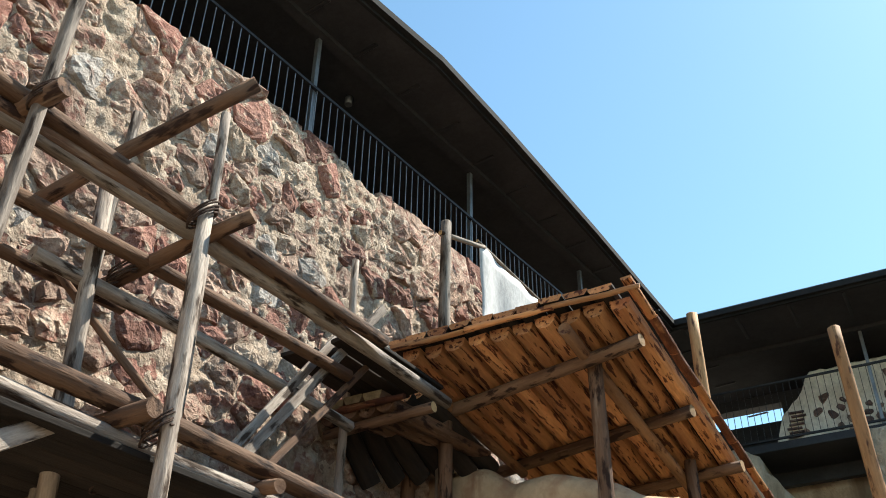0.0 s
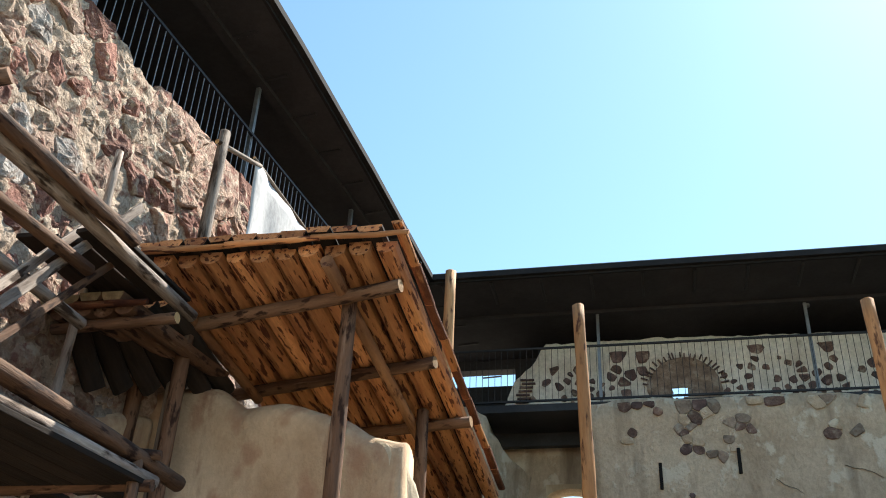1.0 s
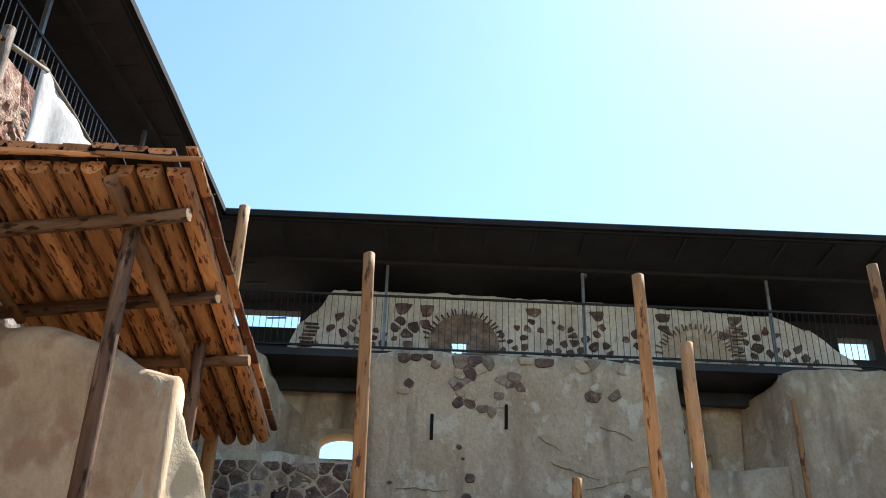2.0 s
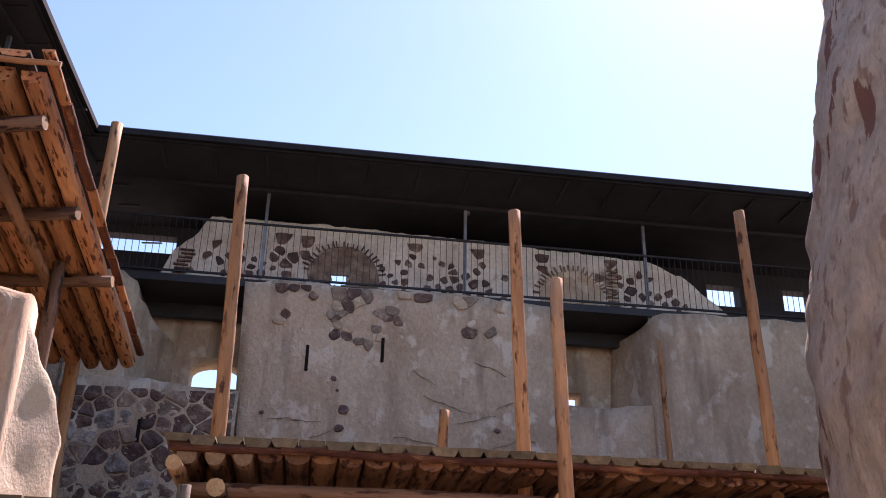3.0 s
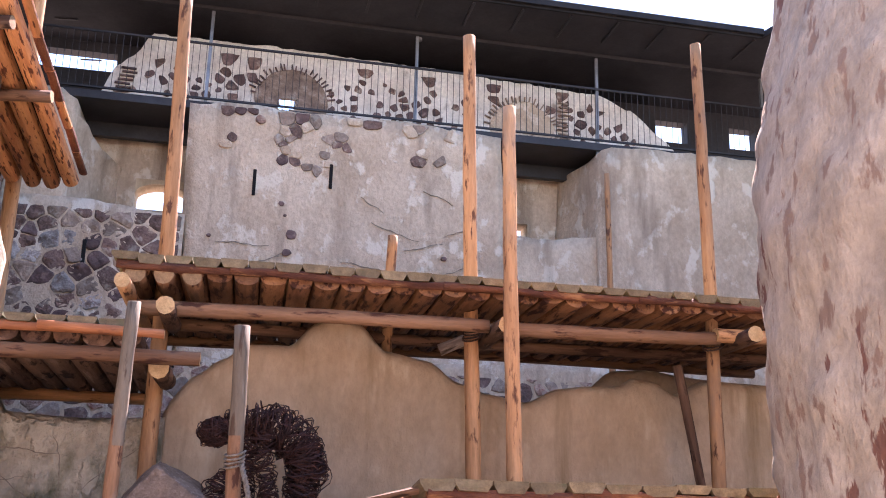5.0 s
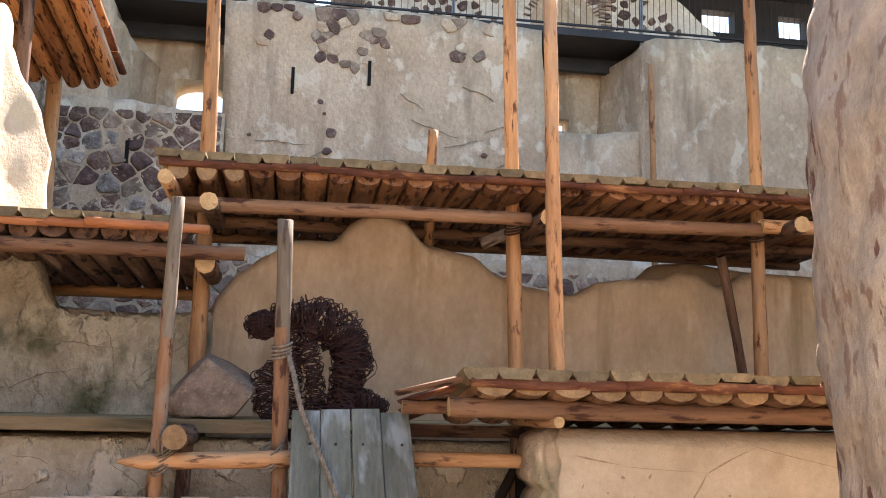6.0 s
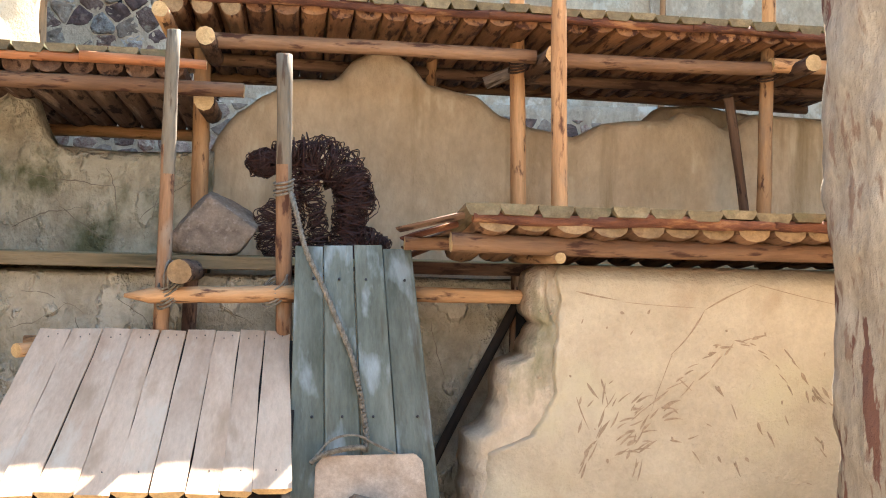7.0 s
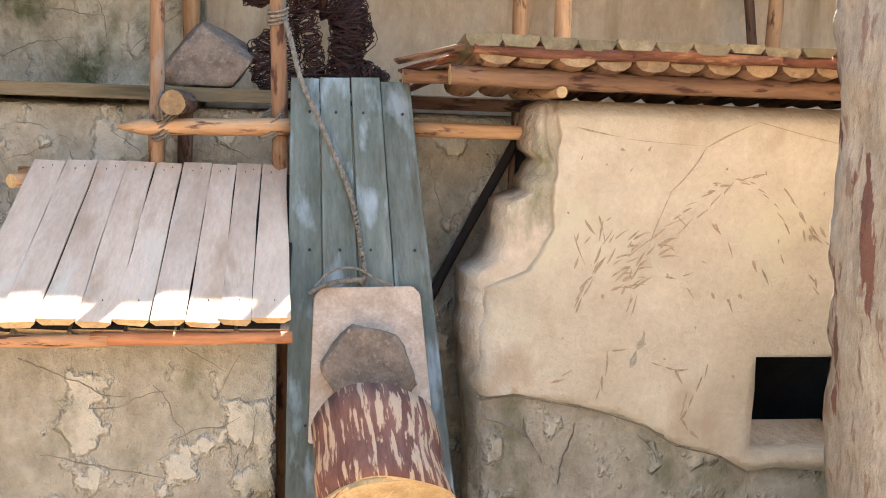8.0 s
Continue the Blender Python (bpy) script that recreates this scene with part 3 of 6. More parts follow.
# back range: buttress block, recesses beside it, limewashed ruin behind the gallery rail
buttress = rough_panel("wall_north_buttress", -1.05, 4.48, 0, [(-1.1, 9.62), (0.0, 9.72), (0.9, 9.66), (2.6, 9.70), (4.5, 9.58)], 16.0, 1.2, "castle",
                       "grey-brown plastered castle wall block with stones showing through its upper part",
                       [(5.0, -0.95), (7.5, -0.98), (9.6, -1.12)], [(5, 4.62), (7.6, 4.52), (9.5, 4.42)], 0.16, 3.0)
wall_right = rough_panel("wall_north_right", 6.36, 13.5, 0, [(6.3, 9.52), (6.6, 9.62), (7.4, 9.66), (13.5, 9.62)], 16.0, 1.2, "castle",
                         "stained grey plaster castle wall with a broken sloping shoulder", None, None, 0.2, 7.0)
recess_right = rough_panel("wall_north_recess_right", 4.3, 6.5, 0, [(4.3, 7.86), (5.3, 7.80), (6.4, 7.93)], 16.3, 0.3, "castle", "low grey plaster sill wall in a castle wall recess", None, None, 0.2, 2.0)
wall_left = rough_panel("wall_north_left", -4.6, -2.95, 0, [(-4.6, 9.72), (-3.3, 9.70), (-2.95, 9.50)], 16.05, 1.0, "castle",
                        "grey plastered castle wall with a crumbling sloping shoulder", None, None, 0.12, 5.0)
recess_left = rough_panel("wall_north_recess_left", -5.0, -1.02, 0, [(-5.0, 7.80), (-2.6, 7.74), (-1.4, 7.60), (-1.02, 7.62)], 15.95, 0.25, "castle", "rubble masonry wall of dark field stones in pale mortar", None, None, 0.2, 11.0)


def wall_with_holes(name, x0, x1, z0, z1, y, depth, holes, mat, label):
    """A straight wall facing -y with rectangular openings that go through it; holes: x0, x1, z0, z1."""
    xs = sorted({x0, x1, *(h[0] for h in holes), *(h[1] for h in holes)})
    zs = sorted({z0, z1, *(h[2] for h in holes), *(h[3] for h in holes)})
    solid = {}
    for i in range(len(xs) - 1):
        for j in range(len(zs) - 1):
            mx, mz = (xs[i] + xs[i + 1]) / 2, (zs[j] + zs[j + 1]) / 2
            solid[i, j] = not any(h[0] < mx < h[1] and h[2] < mz < h[3] for h in holes)
    vs, fs, at = [], [], {}

    def v(i, j, k):
        if (i, j, k) not in at:
            at[i, j, k] = len(vs)
            vs.append((xs[i], y + depth * k, zs[j]))
        return at[i, j, k]

    for (i, j), s in solid.items():
        if not s:
            continue
        fs.append((v(i, j, 0), v(i + 1, j, 0), v(i + 1, j + 1, 0), v(i, j + 1, 0)))
        fs.append((v(i, j, 1), v(i, j + 1, 1), v(i + 1, j + 1, 1), v(i + 1, j, 1)))
        for di, dj, a, b in ((-1, 0, (0, 1), (0, 0)), (1, 0, (1, 0), (1, 1)), (0, -1, (0, 0), (1, 0)), (0, 1, (1, 1), (0, 1))):
            if not solid.get((i + di, j + dj), False):
                fs.append((v(i + a[0], j + a[1], 0), v(i + a[0], j + a[1], 1), v(i + b[0], j + b[1], 1), v(i + b[0], j + b[1], 0)))
    return tagged(part(name, mesh(name, vs, fs, mat, False)), label, "wall", "", "structure")


recess_back = wall_with_holes("wall_north_recess_back", -4.0, 7.0, 0, 9.59, 17.6, 0.5, [(-2.05, -1.15, 8.12, 8.66), (5.0, 5.42, 8.1, 8.46)], "castle", "brownish plaster wall at the back of the castle recesses")
plaster_wall("wall_recess_splay_right", (6.02, 17.62), (6.42, 16.03), [(0, 9.5), (0.8, 9.5), (1.3, 9.52), (1.64, 9.56)], 7.0, 0.5, "castle", "splayed grey plaster side of a castle wall recess", "wall", 0.1, 0.03, "structure", 0.15, 33.0)
plaster_wall("wall_recess_splay_left", (-2.98, 16.07), (-2.30, 17.62), [(0, 9.50), (0.35, 9.34), (0.7, 9.18), (1.1, 9.05), (1.7, 8.95)], 7.0, 0.5, "castle", "crumbling splayed plaster side of a castle wall recess", "wall", 0.08, 0.05, "structure", 0.25, 37.0)
lintel = thing("arched_window", (-1.6, 17.6, 8.2), "small arched window opening in brown castle plaster", "window", "", "structure")
vs, fs = [], []
arc_pts = [(-1.6 - 0.45 * math.cos(math.pi * q / 10), 8.42 + 0.20 * math.sin(math.pi * q / 10)) for q in range(11)]
for x, z in arc_pts:
    vs += [(x, 17.597, z), (x, 17.597, 8.70), (x, 18.1, z), (x, 18.1, 8.70)]
for q in range(10):
    a = q * 4
    fs += [(a, a + 4, a + 5, a + 1), (a, a + 2, a + 6, a + 4), (a + 2, a + 3, a + 7, a + 6)]
part("arch_surround", mesh("arch_surround", vs, fs, "tan", False), lintel)

HOLE = (9.96, 10.18)      # heights of the small hole through the ruin
# gallery ruin wall with a ragged limewashed face
ruin = rough_panel("wall_gallery_ruin", -2.72, 8.3, WALK_Z - 0.1,
                   [(-2.72, 9.9), (-2.55, 10.45), (-2.2, 10.75), (-1.95, 11.2), (0.25, 11.22), (2.9, 11.16), (5.5, 11.05), (6.6, 11.0), (7.3, 10.74), (7.9, 10.26), (8.3, 9.9)],
                   16.75, 0.35, "lime", "ragged limewashed ruin wall with dark stones and shallow round niches", None, None, 0.1, 13.0, 0.02)
me = ruin.data
bm = bmesh.new()
bm.from_mesh(me)
gone = [f for f in bm.faces if 0.40 < f.calc_center_median().x < 0.70 and (HOLE[0] < f.calc_center_median().z < HOLE[1] or (f.calc_center_median().y > 17.0 and f.calc_area() > 0.1))]
bmesh.ops.delete(bm, geom=gone, context="FACES")
bm.to_mesh(me)
bm.free()
outer = wall_with_holes("wall_gallery_outer", -9.0, 14.0, 8.8, 13.0, 18.2, 0.3,
                        [(-4.25, -2.72, 11.0, 11.38), (0.20, 0.95, 10.35, 11.0), (8.5, 9.25, 10.79, 11.27), (10.25, 10.9, 10.79, 11.27)], "soffit", "dark boarded outer wall of the gallery with window slots")

# gallery roofs: soffit, fascia, gutter, walkway, posts and rails
eave_west = [(-7.4, -10.0), (-5.55, 0.5), (-5.0, 3.6), (-4.58, 5.95), (-4.36, 7.05), (-4.23, 8.53), (-4.04, 11.33), (-3.85, 14.8)]
gallery_roof = thing("gallery_roof", (0, 15.8, EAVE_Z), "dark grey metal roof over the castle gallery", "roof", "", "structure")
top_in = [(-9.0, -10.0), *[(x - 0.0, y) for x, y in eave_west], (9.12, 14.8), (10.6, 8.0), (14.0, 8.0), (14.0, 18.6), (-9.0, 18.6)]
prism("soffit", top_in, EAVE_Z - 0.04, EAVE_Z + 0.06, "soffit", gallery_roof, "dark boarded soffit")


def strip(name, line, z0, z1, out0, out1, mat, parent):
    """A band along a plan line, set off to its right by out0 to out1."""
    pts = [Vector((x, y, 0)) for x, y in line]
    vs, fs = [], []
    for i, p in enumerate(pts):
        d = (pts[min(i + 1, len(pts) - 1)] - pts[max(i - 1, 0)]).normalized()
        o = Vector((d.y, -d.x, 0))
        for w, z in ((out0, z0), (out1, z0), (out1, z1), (out0, z1)):
            vs.append(p + o * w + Vector((0, 0, z)))
    for i in range(len(pts) - 1):
        for j in range(4):
            a, b = i * 4 + j, i * 4 + (j + 1) % 4
            fs.append((a, b, b + 4, a + 4))
    fs += [(3, 2, 1, 0), tuple(range(4 * len(pts) - 4, 4 * len(pts)))]
    return part(name, mesh(name, vs, fs, mat, False), parent)


strip("fascia", eave_west, EAVE_Z - 0.05, EAVE_Z + 0.07, 0.0, 0.04, "gutter", gallery_roof)
strip("gutter", eave_west, EAVE_Z - 0.01, EAVE_Z + 0.09, 0.043, 0.12, "gutter", gallery_roof)
strip("fascia", [(-3.85, 14.8), (9.12, 14.8)], EAVE_Z - 0.05, EAVE_Z + 0.07, 0.0, 0.04, "gutter", gallery_roof)
strip("gutter", [(-3.8, 14.8), (9.1, 14.8)], EAVE_Z - 0.01, EAVE_Z + 0.09, 0.043, 0.12, "gutter", gallery_roof)
strip("fascia", [(9.12, 14.8), (10.6, 8.0)], EAVE_Z - 0.05, EAVE_Z + 0.07, 0.0, 0.04, "gutter", gallery_roof)
strip("drip_edge", [(-3.8, 14.8), (9.1, 14.8)], EAVE_Z + 0.092, EAVE_Z + 0.104, 0.0, 0.125, "steel", gallery_roof)
box("beam", (-4.0, 16.16, EAVE_Z - 0.11), (12, 16.30, EAVE_Z - 0.043), "soffit", gallery_roof)
rail_line_w = [tuple((WING_AT + WING * s - WING_OUT * 0.12)[:2]) for s in (-9.0, 9.9)]
strip("beam", rail_line_w, EAVE_Z - 0.11, EAVE_Z - 0.043, -0.07, 0.07, "soffit", gallery_roof)
# seams across the soffit over the overhang
for i in range(26):
    s = -8 + i * 0.85
    p = WING_AT + WING * s - WING_OUT * 0.12
    q = p + WING_OUT * (0.42 + max(0, -0.02 * s))
    slab("soffit_batten", (p.x, p.y, EAVE_Z - 0.042), (q.x, q.y, EAVE_Z - 0.042), WING, 0.05, 0.022, "metal", gallery_roof, "", 0.0, "metal", 1, 0.0)
for i in range(15):
    x = -3.6 + i * 0.9
    slab("soffit_batten", (x, 14.85, EAVE_Z - 0.042), (x, 15.7, EAVE_Z - 0.042), (1, 0, 0), 0.05, 0.022, "metal", gallery_roof, "", 0.0, "metal", 1, 0.0)
outer_w = strip("wall_gallery_west", [(-9.0, -10), (-8.2, 18)], 8.8, 13.0, -0.3, 0.0, "soffit", None)
tagged(outer_w, "dark boarded outer wall of the side gallery", "wall", "", "structure")
walk_n = box("walkway_north", (-4.2, 16.16, WALK_Z - 0.14), (12, 18.2, WALK_Z), "metal")
tagged(walk_n, "dark steel gallery walkway along the castle ruin", "walkway", "", "structure")
walk_beam = box("walkway_beam", (-4.2, 17.25, WALK_Z - 0.40), (12, 17.4, WALK_Z - 0.143), "metal")
tagged(walk_beam, "dark steel beam under the gallery walkway", "beam", "", "structure")
walk_w = prism("walkway_west", [(-8.5, -9), (-6.8, -9), (-4.2, 15.7), (-8.5, 15.7)], 9.1, 9.25, "metal")
tagged(walk_w, "dark steel gallery walkway behind the rubble wall crest", "walkway", "", "structure")


def railing(name, a, b, z0, z1, posts, label, gap=0.118, up=None):
    """A steel railing from a to b in plan: top and bottom rails, thin bars, and posts that run up to the roof."""
    a, b = Vector((*a, 0)), Vector((*b, 0))
    d = (b - a).normalized()
    o = Vector((d.y, -d.x, 0))
    rail = thing(name, (a.x, a.y, z0), label, "railing")

    def bar(nm, p, w, za, zb, mt):
        vs = [p + d * (sx * w) + o * (sy * w) + Vector((0, 0, z)) for z in (za, zb) for sx, sy in ((-1, -1), (1, -1), (1, 1), (-1, 1))]
        fs = [(0, 3, 2, 1), (4, 5, 6, 7), (0, 1, 5, 4), (1, 2, 6, 5), (2, 3, 7, 6), (3, 0, 4, 7)]
        part(nm, mesh(nm, vs, fs, mt, False), rail)

    for z in (z1 - 0.035, z0 + 0.06):
        vs = [p + o * sy * 0.02 + Vector((0, 0, z + dz)) for p in (a, b) for sy, dz in ((-1, 0), (1, 0), (1, 0.035), (-1, 0.035))]
        fs = [(0, 1, 2, 3), (7, 6, 5, 4), (0, 4, 5, 1), (1, 5, 6, 2), (2, 6, 7, 3), (3, 7, 4, 0)]
        part("rail", mesh("rail", vs, fs, "metal", False), rail)
    n = int((b - a).length / gap)
    for i in range(n + 1):
        bar("bar", a + d * gap * i, 0.0048, z0 + 0.096, z1 - 0.037, "steel" if up == "light" else "metal")
    for s in posts:
        bar("post", a + d * s - o * 0.05, 0.028, z0 - 0.3, EAVE_Z - 0.11, "steel")
    return rail


ra = WING_AT + WING * -6.0 - WING_OUT * 0.12
rb = WING_AT + WING * 9.6 - WING_OUT * 0.12
railing("railing", ra[:2], rb[:2], 9.42, 10.72, [2.9, 6.0, 9.12, 12.2, 15.2], "dark steel railing with thin bars above the rubble wall", 0.118, "light")
railing("railing", (-4.0, 16.2), (11.9, 16.2), WALK_Z, RAIL_Z, [3.12, 6.85, 10.39, 13.9], "dark steel railing with thin bars before the ruin wall", 0.118)
# spot lamp under the soffit
lamp = thing("soffit_spotlight", (-5.6, 7.0, EAVE_Z - 0.04), "small grey spotlight under the dark gallery soffit", "lamp")
log("housing", (-5.6, 7.0, EAVE_Z - 0.043), (-5.6, 7.0, EAVE_Z - 0.16), 0.05, 0.05, "steel", lamp, "", 10, 3, 0, 0, "steel")
lamp2 = copy_thing(lamp, Matrix.Translation((2.9, 16.3, EAVE_Z - 0.04)))

# plain walls added out of view to close the courtyard; the south one bounces sunlight
for nm, poly, zt, mt in (("wall_south", [(-9, -12), (14, -12), (14, -11), (-9, -11)], 7.0, "castle"), ("wall_east", [(11.5, -11), (12.5, -11), (13.4, 15.9), (12.5, 15.9)], 9.4, "castle")):
    castle_block(nm, poly, GROUND_Z - 0.1, zt, mt, "unseen plain grey plastered wall added to close the courtyard")

# rough plastered pillar close to the camera
vs, fs = [], []
N1, N2 = 72, 150
edge_x = [(0.0, 3.36), (1.1, 3.32), (1.8, 3.25), (2.5, 3.19), (3.2, 3.15), (4.0, 3.10), (4.6, 3.07), (4.9, 3.09), (5.3, 3.14), (5.8, 3.22), (6.4, 3.34), (8.0, 3.65)]
for j in range(N2 + 1):
    z = GROUND_Z - 0.1 + 8.9 * j / N2
    left = steps(edge_x, z)
    for i in range(N1):
        a = 2 * math.pi * i / N1
        e = 0.95 + 0.035 * wob((math.cos(a) * 2, math.sin(a) * 2, z * 1.4), 1) + 0.040 * wob((math.cos(a) * 6, math.sin(a) * 6, z * 2.6), 1, 4) + 0.022 * wob((math.cos(a) * 18, math.sin(a) * 18, z * 7), 1, 8)
        ca, sa = math.cos(a), math.sin(a)
        q = max(abs(ca), abs(sa)) ** 0.6
        vs.append((left + 0.95 + e * ca / q, 4.75 + 0.85 * e * sa / q, z))
for j in range(N2):
    for i in range(N1):
        a, b = j * N1 + i, j * N1 + (i + 1) % N1
        fs.append((a, b, b + N1, a + N1))
fs.append(tuple(range(N2 * N1, (N2 + 1) * N1)))
M["pillar"] = material("pillar_plaster", (0.40, 0.315, 0.225), (0.53, 0.435, 0.325), 2.4, (1, 1, 0.7), 0.95, 1.0, 16, (0.30, 0.20, 0.14), 8.0, (0.57, 0.63), 0.0, (1.3, 1.3, 0.45), relief=0.04, spot2=(0.20, 0.095, 0.065), spot2_scale=2.6, spot2_at=(0.59, 0.61), spot2_stretch=(1.5, 1.5, 0.35))
pillar = tagged(part("plaster_pillar", mesh("plaster_pillar", vs, fs, "pillar")), "thick rough plastered pillar with red-brown patches showing through", "pillar", "", "structure")

# hand-plastered walls of the timber settlement
plaster_wall("wall_shed", (-5.1, 7.9), (-2.28, 7.9), [(0, 6.75), (0.85, 6.73), (1.2, 6.5), (1.6, 6.52), (2.2, 6.36), (2.55, 6.16), (2.8, 6.10)], 4.32, 0.42, "pink",
             "pinkish tan hand-plastered wall with a wavy top under the log roof", "wall", 0.05, 0.05, "structure", 0.5, 2.0)
plaster_wall("wall_shed_side", (-5.03, 6.1), (-4.80, 7.9), [(0, 5.6), (0.3, 5.8), (0.9, 6.1), (1.8, 6.4)], 4.32, 0.3, "pink", "shaded tan plaster facing at the foot of the rubble wall", "wall", 0.06, 0.04, "structure", 0.4, 6.0)
# beige instead of pink: the end's sunlight is partly put into its colour
plaster_wall("wall_shed_end", (-2.36, 7.86), (-2.0, 8.7), [(0, 6.10), (0.15, 6.12), (0.4, 5.92), (0.6, 5.66), (0.75, 5.5), (0.95, 5.1)], 4.32, 0.5, "beige",
             "broken end of the plaster wall, coloured paler for the sunlight on it", "wall", 0.05, 0.05, "structure", 0.35, 12.0)
plaster_wall("wall_wavy", (-0.62, 9.5), (6.4, 9.5), [(0, 3.81), (0.1, 4.01), (0.25, 4.18), (0.5, 4.36), (0.75, 4.52), (1.15, 4.54), (1.38, 4.77), (1.6, 4.88), (1.83, 4.79), (2.1, 4.54), (2.55, 4.46), (2.85, 4.26), (3.15, 4.16), (3.58, 4.09), (3.95, 4.24), (4.25, 4.28), (4.6, 4.3), (4.75, 4.39), (4.98, 4.37), (5.2, 4.25), (5.6, 4.42), (6, 4.4), (7, 4.36)], 2.3, 0.35, "tan",
             "tan hand-plastered wall with a wavy rounded top", "wall", 0.06, 0.03, "structure", 0.4, 6.0)
plaster_wall("wall_mossy", (-5.0, 9.2), (-0.58, 9.2), [(0, 4.3), (2.82, 4.24), (2.90, 4.12), (2.95, 3.92), (3.06, 3.76), (4.0, 3.74), (4.3, 3.77), (4.6, 3.8)], 1.0, 0.4, "moss_wall",
             "greenish grey mossy plaster wall with peeling patches", "wall", 0.06, 0.055, "structure", 0.3, 9.0)
plaster_wall("wall_rear_hump", (3.6, 10.6), (6.6, 10.6), [(0, 4.3), (0.4, 4.35), (0.75, 4.62), (1.2, 4.66), (1.6, 4.6), (2.1, 4.58), (2.5, 4.4), (3.0, 4.35)], 2.3, 0.35, "tan",
             "brown plaster wall hump behind the wavy wall", "wall", 0.1, 0.03, "structure", 0.5, 16.0)
plaster_wall("wall_under_platform", (-5.0, 8.05), (5.0, 8.05), [(0, 2.66), (10, 2.66)], GROUND_Z - 0.1, 0.3, "grey_wall", "cracked grey plaster wall below the timber platform", "wall", 0.12, 0.03, "structure", 0.15, 21.0)
plaster_wall("wall_low_left", (-3.6, 6.4), (0.08, 6.4), [(0, 1.30), (3.5, 1.30), (3.6, 1.25)], GROUND_Z - 0.1, 0.4, "grey_wall", "worn grey plaster wall with flaking patches under the board roof", "wall", 0.06, 0.035, "structure", 0.2, 27.0)


M["pink_core"] = material("pinkish_core_plaster", (0.43, 0.335, 0.235), (0.60, 0.48, 0.35), 2.2, (1, 1, 0.8), 0.95, 1.0, 16, (0.30, 0.255, 0.17), 2.4, (0.55, 0.68), 0.0, grainy=0.35, relief=0.06, spot2=(0.22, 0.20, 0.115), spot2_scale=1.8, spot2_at=(0.56, 0.70), spot2_stretch=(1, 1, 0.5))


def right_wall():
    """The front plaster wall with a stepped left edge and a square window, under a proud beige coat with a broken lower edge."""
    # the core's broken end (height, place) and the end of the coat on it
    edge = [(-0.2, 1.54), (0.21, 1.525), (0.67, 1.472), (1.22, 1.417), (1.53, 1.43), (1.60, 1.56), (1.66, 1.60), (1.79, 1.65), (2.03, 1.66), (2.08, 1.69), (2.12, 1.84), (2.21, 1.86), (2.30, 1.90), (2.366, 1.955), (2.42, 1.89), (2.50, 1.86), (2.605, 1.86), (2.725, 1.89), (2.80, 2.0)]
    coat_edge = [(-0.2, 1.53), (0.575, 1.518), (0.683, 1.49), (1.235, 1.50), (1.45, 1.515), (1.49, 1.66), (1.57, 1.854), (1.736, 1.972), (1.90, 2.048), (2.0, 2.02), (2.106, 2.015), (2.31, 2.046), (2.51, 2.056), (2.71, 2.024), (2.80, 2.10)]
    win = (3.72, 4.62, 0.12, 0.90)
    us = [i / 24 for i in range(25)]
    xs_r = [2.16 + (3.72 - 2.16) * i / 18 for i in range(19)] + [3.95, 4.18, 4.40, 4.62, 4.9, 5.3, 5.8]
    zs = [-0.9, -0.3, 0.12] + [0.12 + 0.78 * i / 9 for i in range(1, 10)] + [0.9 + 1.9 * i / 60 for i in range(1, 61)]

    def sheet(y, mat, name, parent, line, lower=None, thick=0.45, k=0.0, inset=0.0):
        vs, fs, at = [], [], {}
        nx = len(us) + len(xs_r) - 1

        def pt(i, z):
            if i < len(us):
                e = steps(line, z) + inset + 0.03 * wob((0, z * 6, 5), 1) + 0.012 * wob((0, z * 17, 5), 1)
                return e + (2.16 - e) * us[i], us[i]
            return xs_r[i - len(us) + 1], 1.0

        def v(i, j, back):
            key = (i, j, back)
            if key not in at:
                z = zs[j]
                x, u = pt(i, z)
                if lower and z < steps(lower, x):
                    z = steps(lower, x) + 0.012 * wob((x * 8, 0, 0), 1)
                rnd = 0.16 * max(0, 1 - u * 6) ** 2 + 0.16 * max(0, (z - 2.66) / 0.14) ** 2
                rnd += 0.10 * math.exp(-((x - 1.95) / 0.07) ** 2 - ((z - 2.31) / 0.07) ** 2) + 0.035 * math.exp(-((x - 2.02 - 0.04 * math.sin(z * 9)) / 0.02) ** 2) * (1 if z > 2.36 else 0) + 0.03 * math.exp(-((x - 2.0 - 0.1 * (z - 1.9)) / 0.025) ** 2 - ((z - 1.95) / 0.16) ** 2)
                rnd += 0.014 * wob((x, z, 1), 9) * max(0, 1.6 - u * 1.2)
                yy = y + thick if back else y + rnd + 0.03 * wob((x, z, 3), 1.2) + 0.012 * wob((x, z, 8), 4)
                if lower is None and win[0] - 0.01 < x < win[1] + 0.01 and win[2] - 0.01 < z < win[3] + 0.01:
                    x += 0.02 * ((x > win[1] - 0.01) - (x < win[0] + 0.01))
                    z += 0.02 * ((z > win[3] - 0.01) - (z < win[2] + 0.01))
                at[key] = len(vs)
                vs.append((x, yy, z))
            return at[key]

        nz = len(zs)
        solid = {}
        for i in range(nx - 1):
            for j in range(nz - 1):
                xm, zm = (pt(i, zs[j])[0] + pt(i + 1, zs[j])[0]) / 2, (zs[j] + zs[j + 1]) / 2
                hole = win[0] < xm < win[1] and win[2] < zm < win[3]
                gone = lower is not None and zs[j + 1] < steps(lower, xm) - 0.001
                solid[i, j] = not hole and not gone
        for (i, j), s in solid.items():
            if not s:
                continue
            fs.append((v(i, j, 0), v(i + 1, j, 0), v(i + 1, j + 1, 0), v(i, j + 1, 0)))
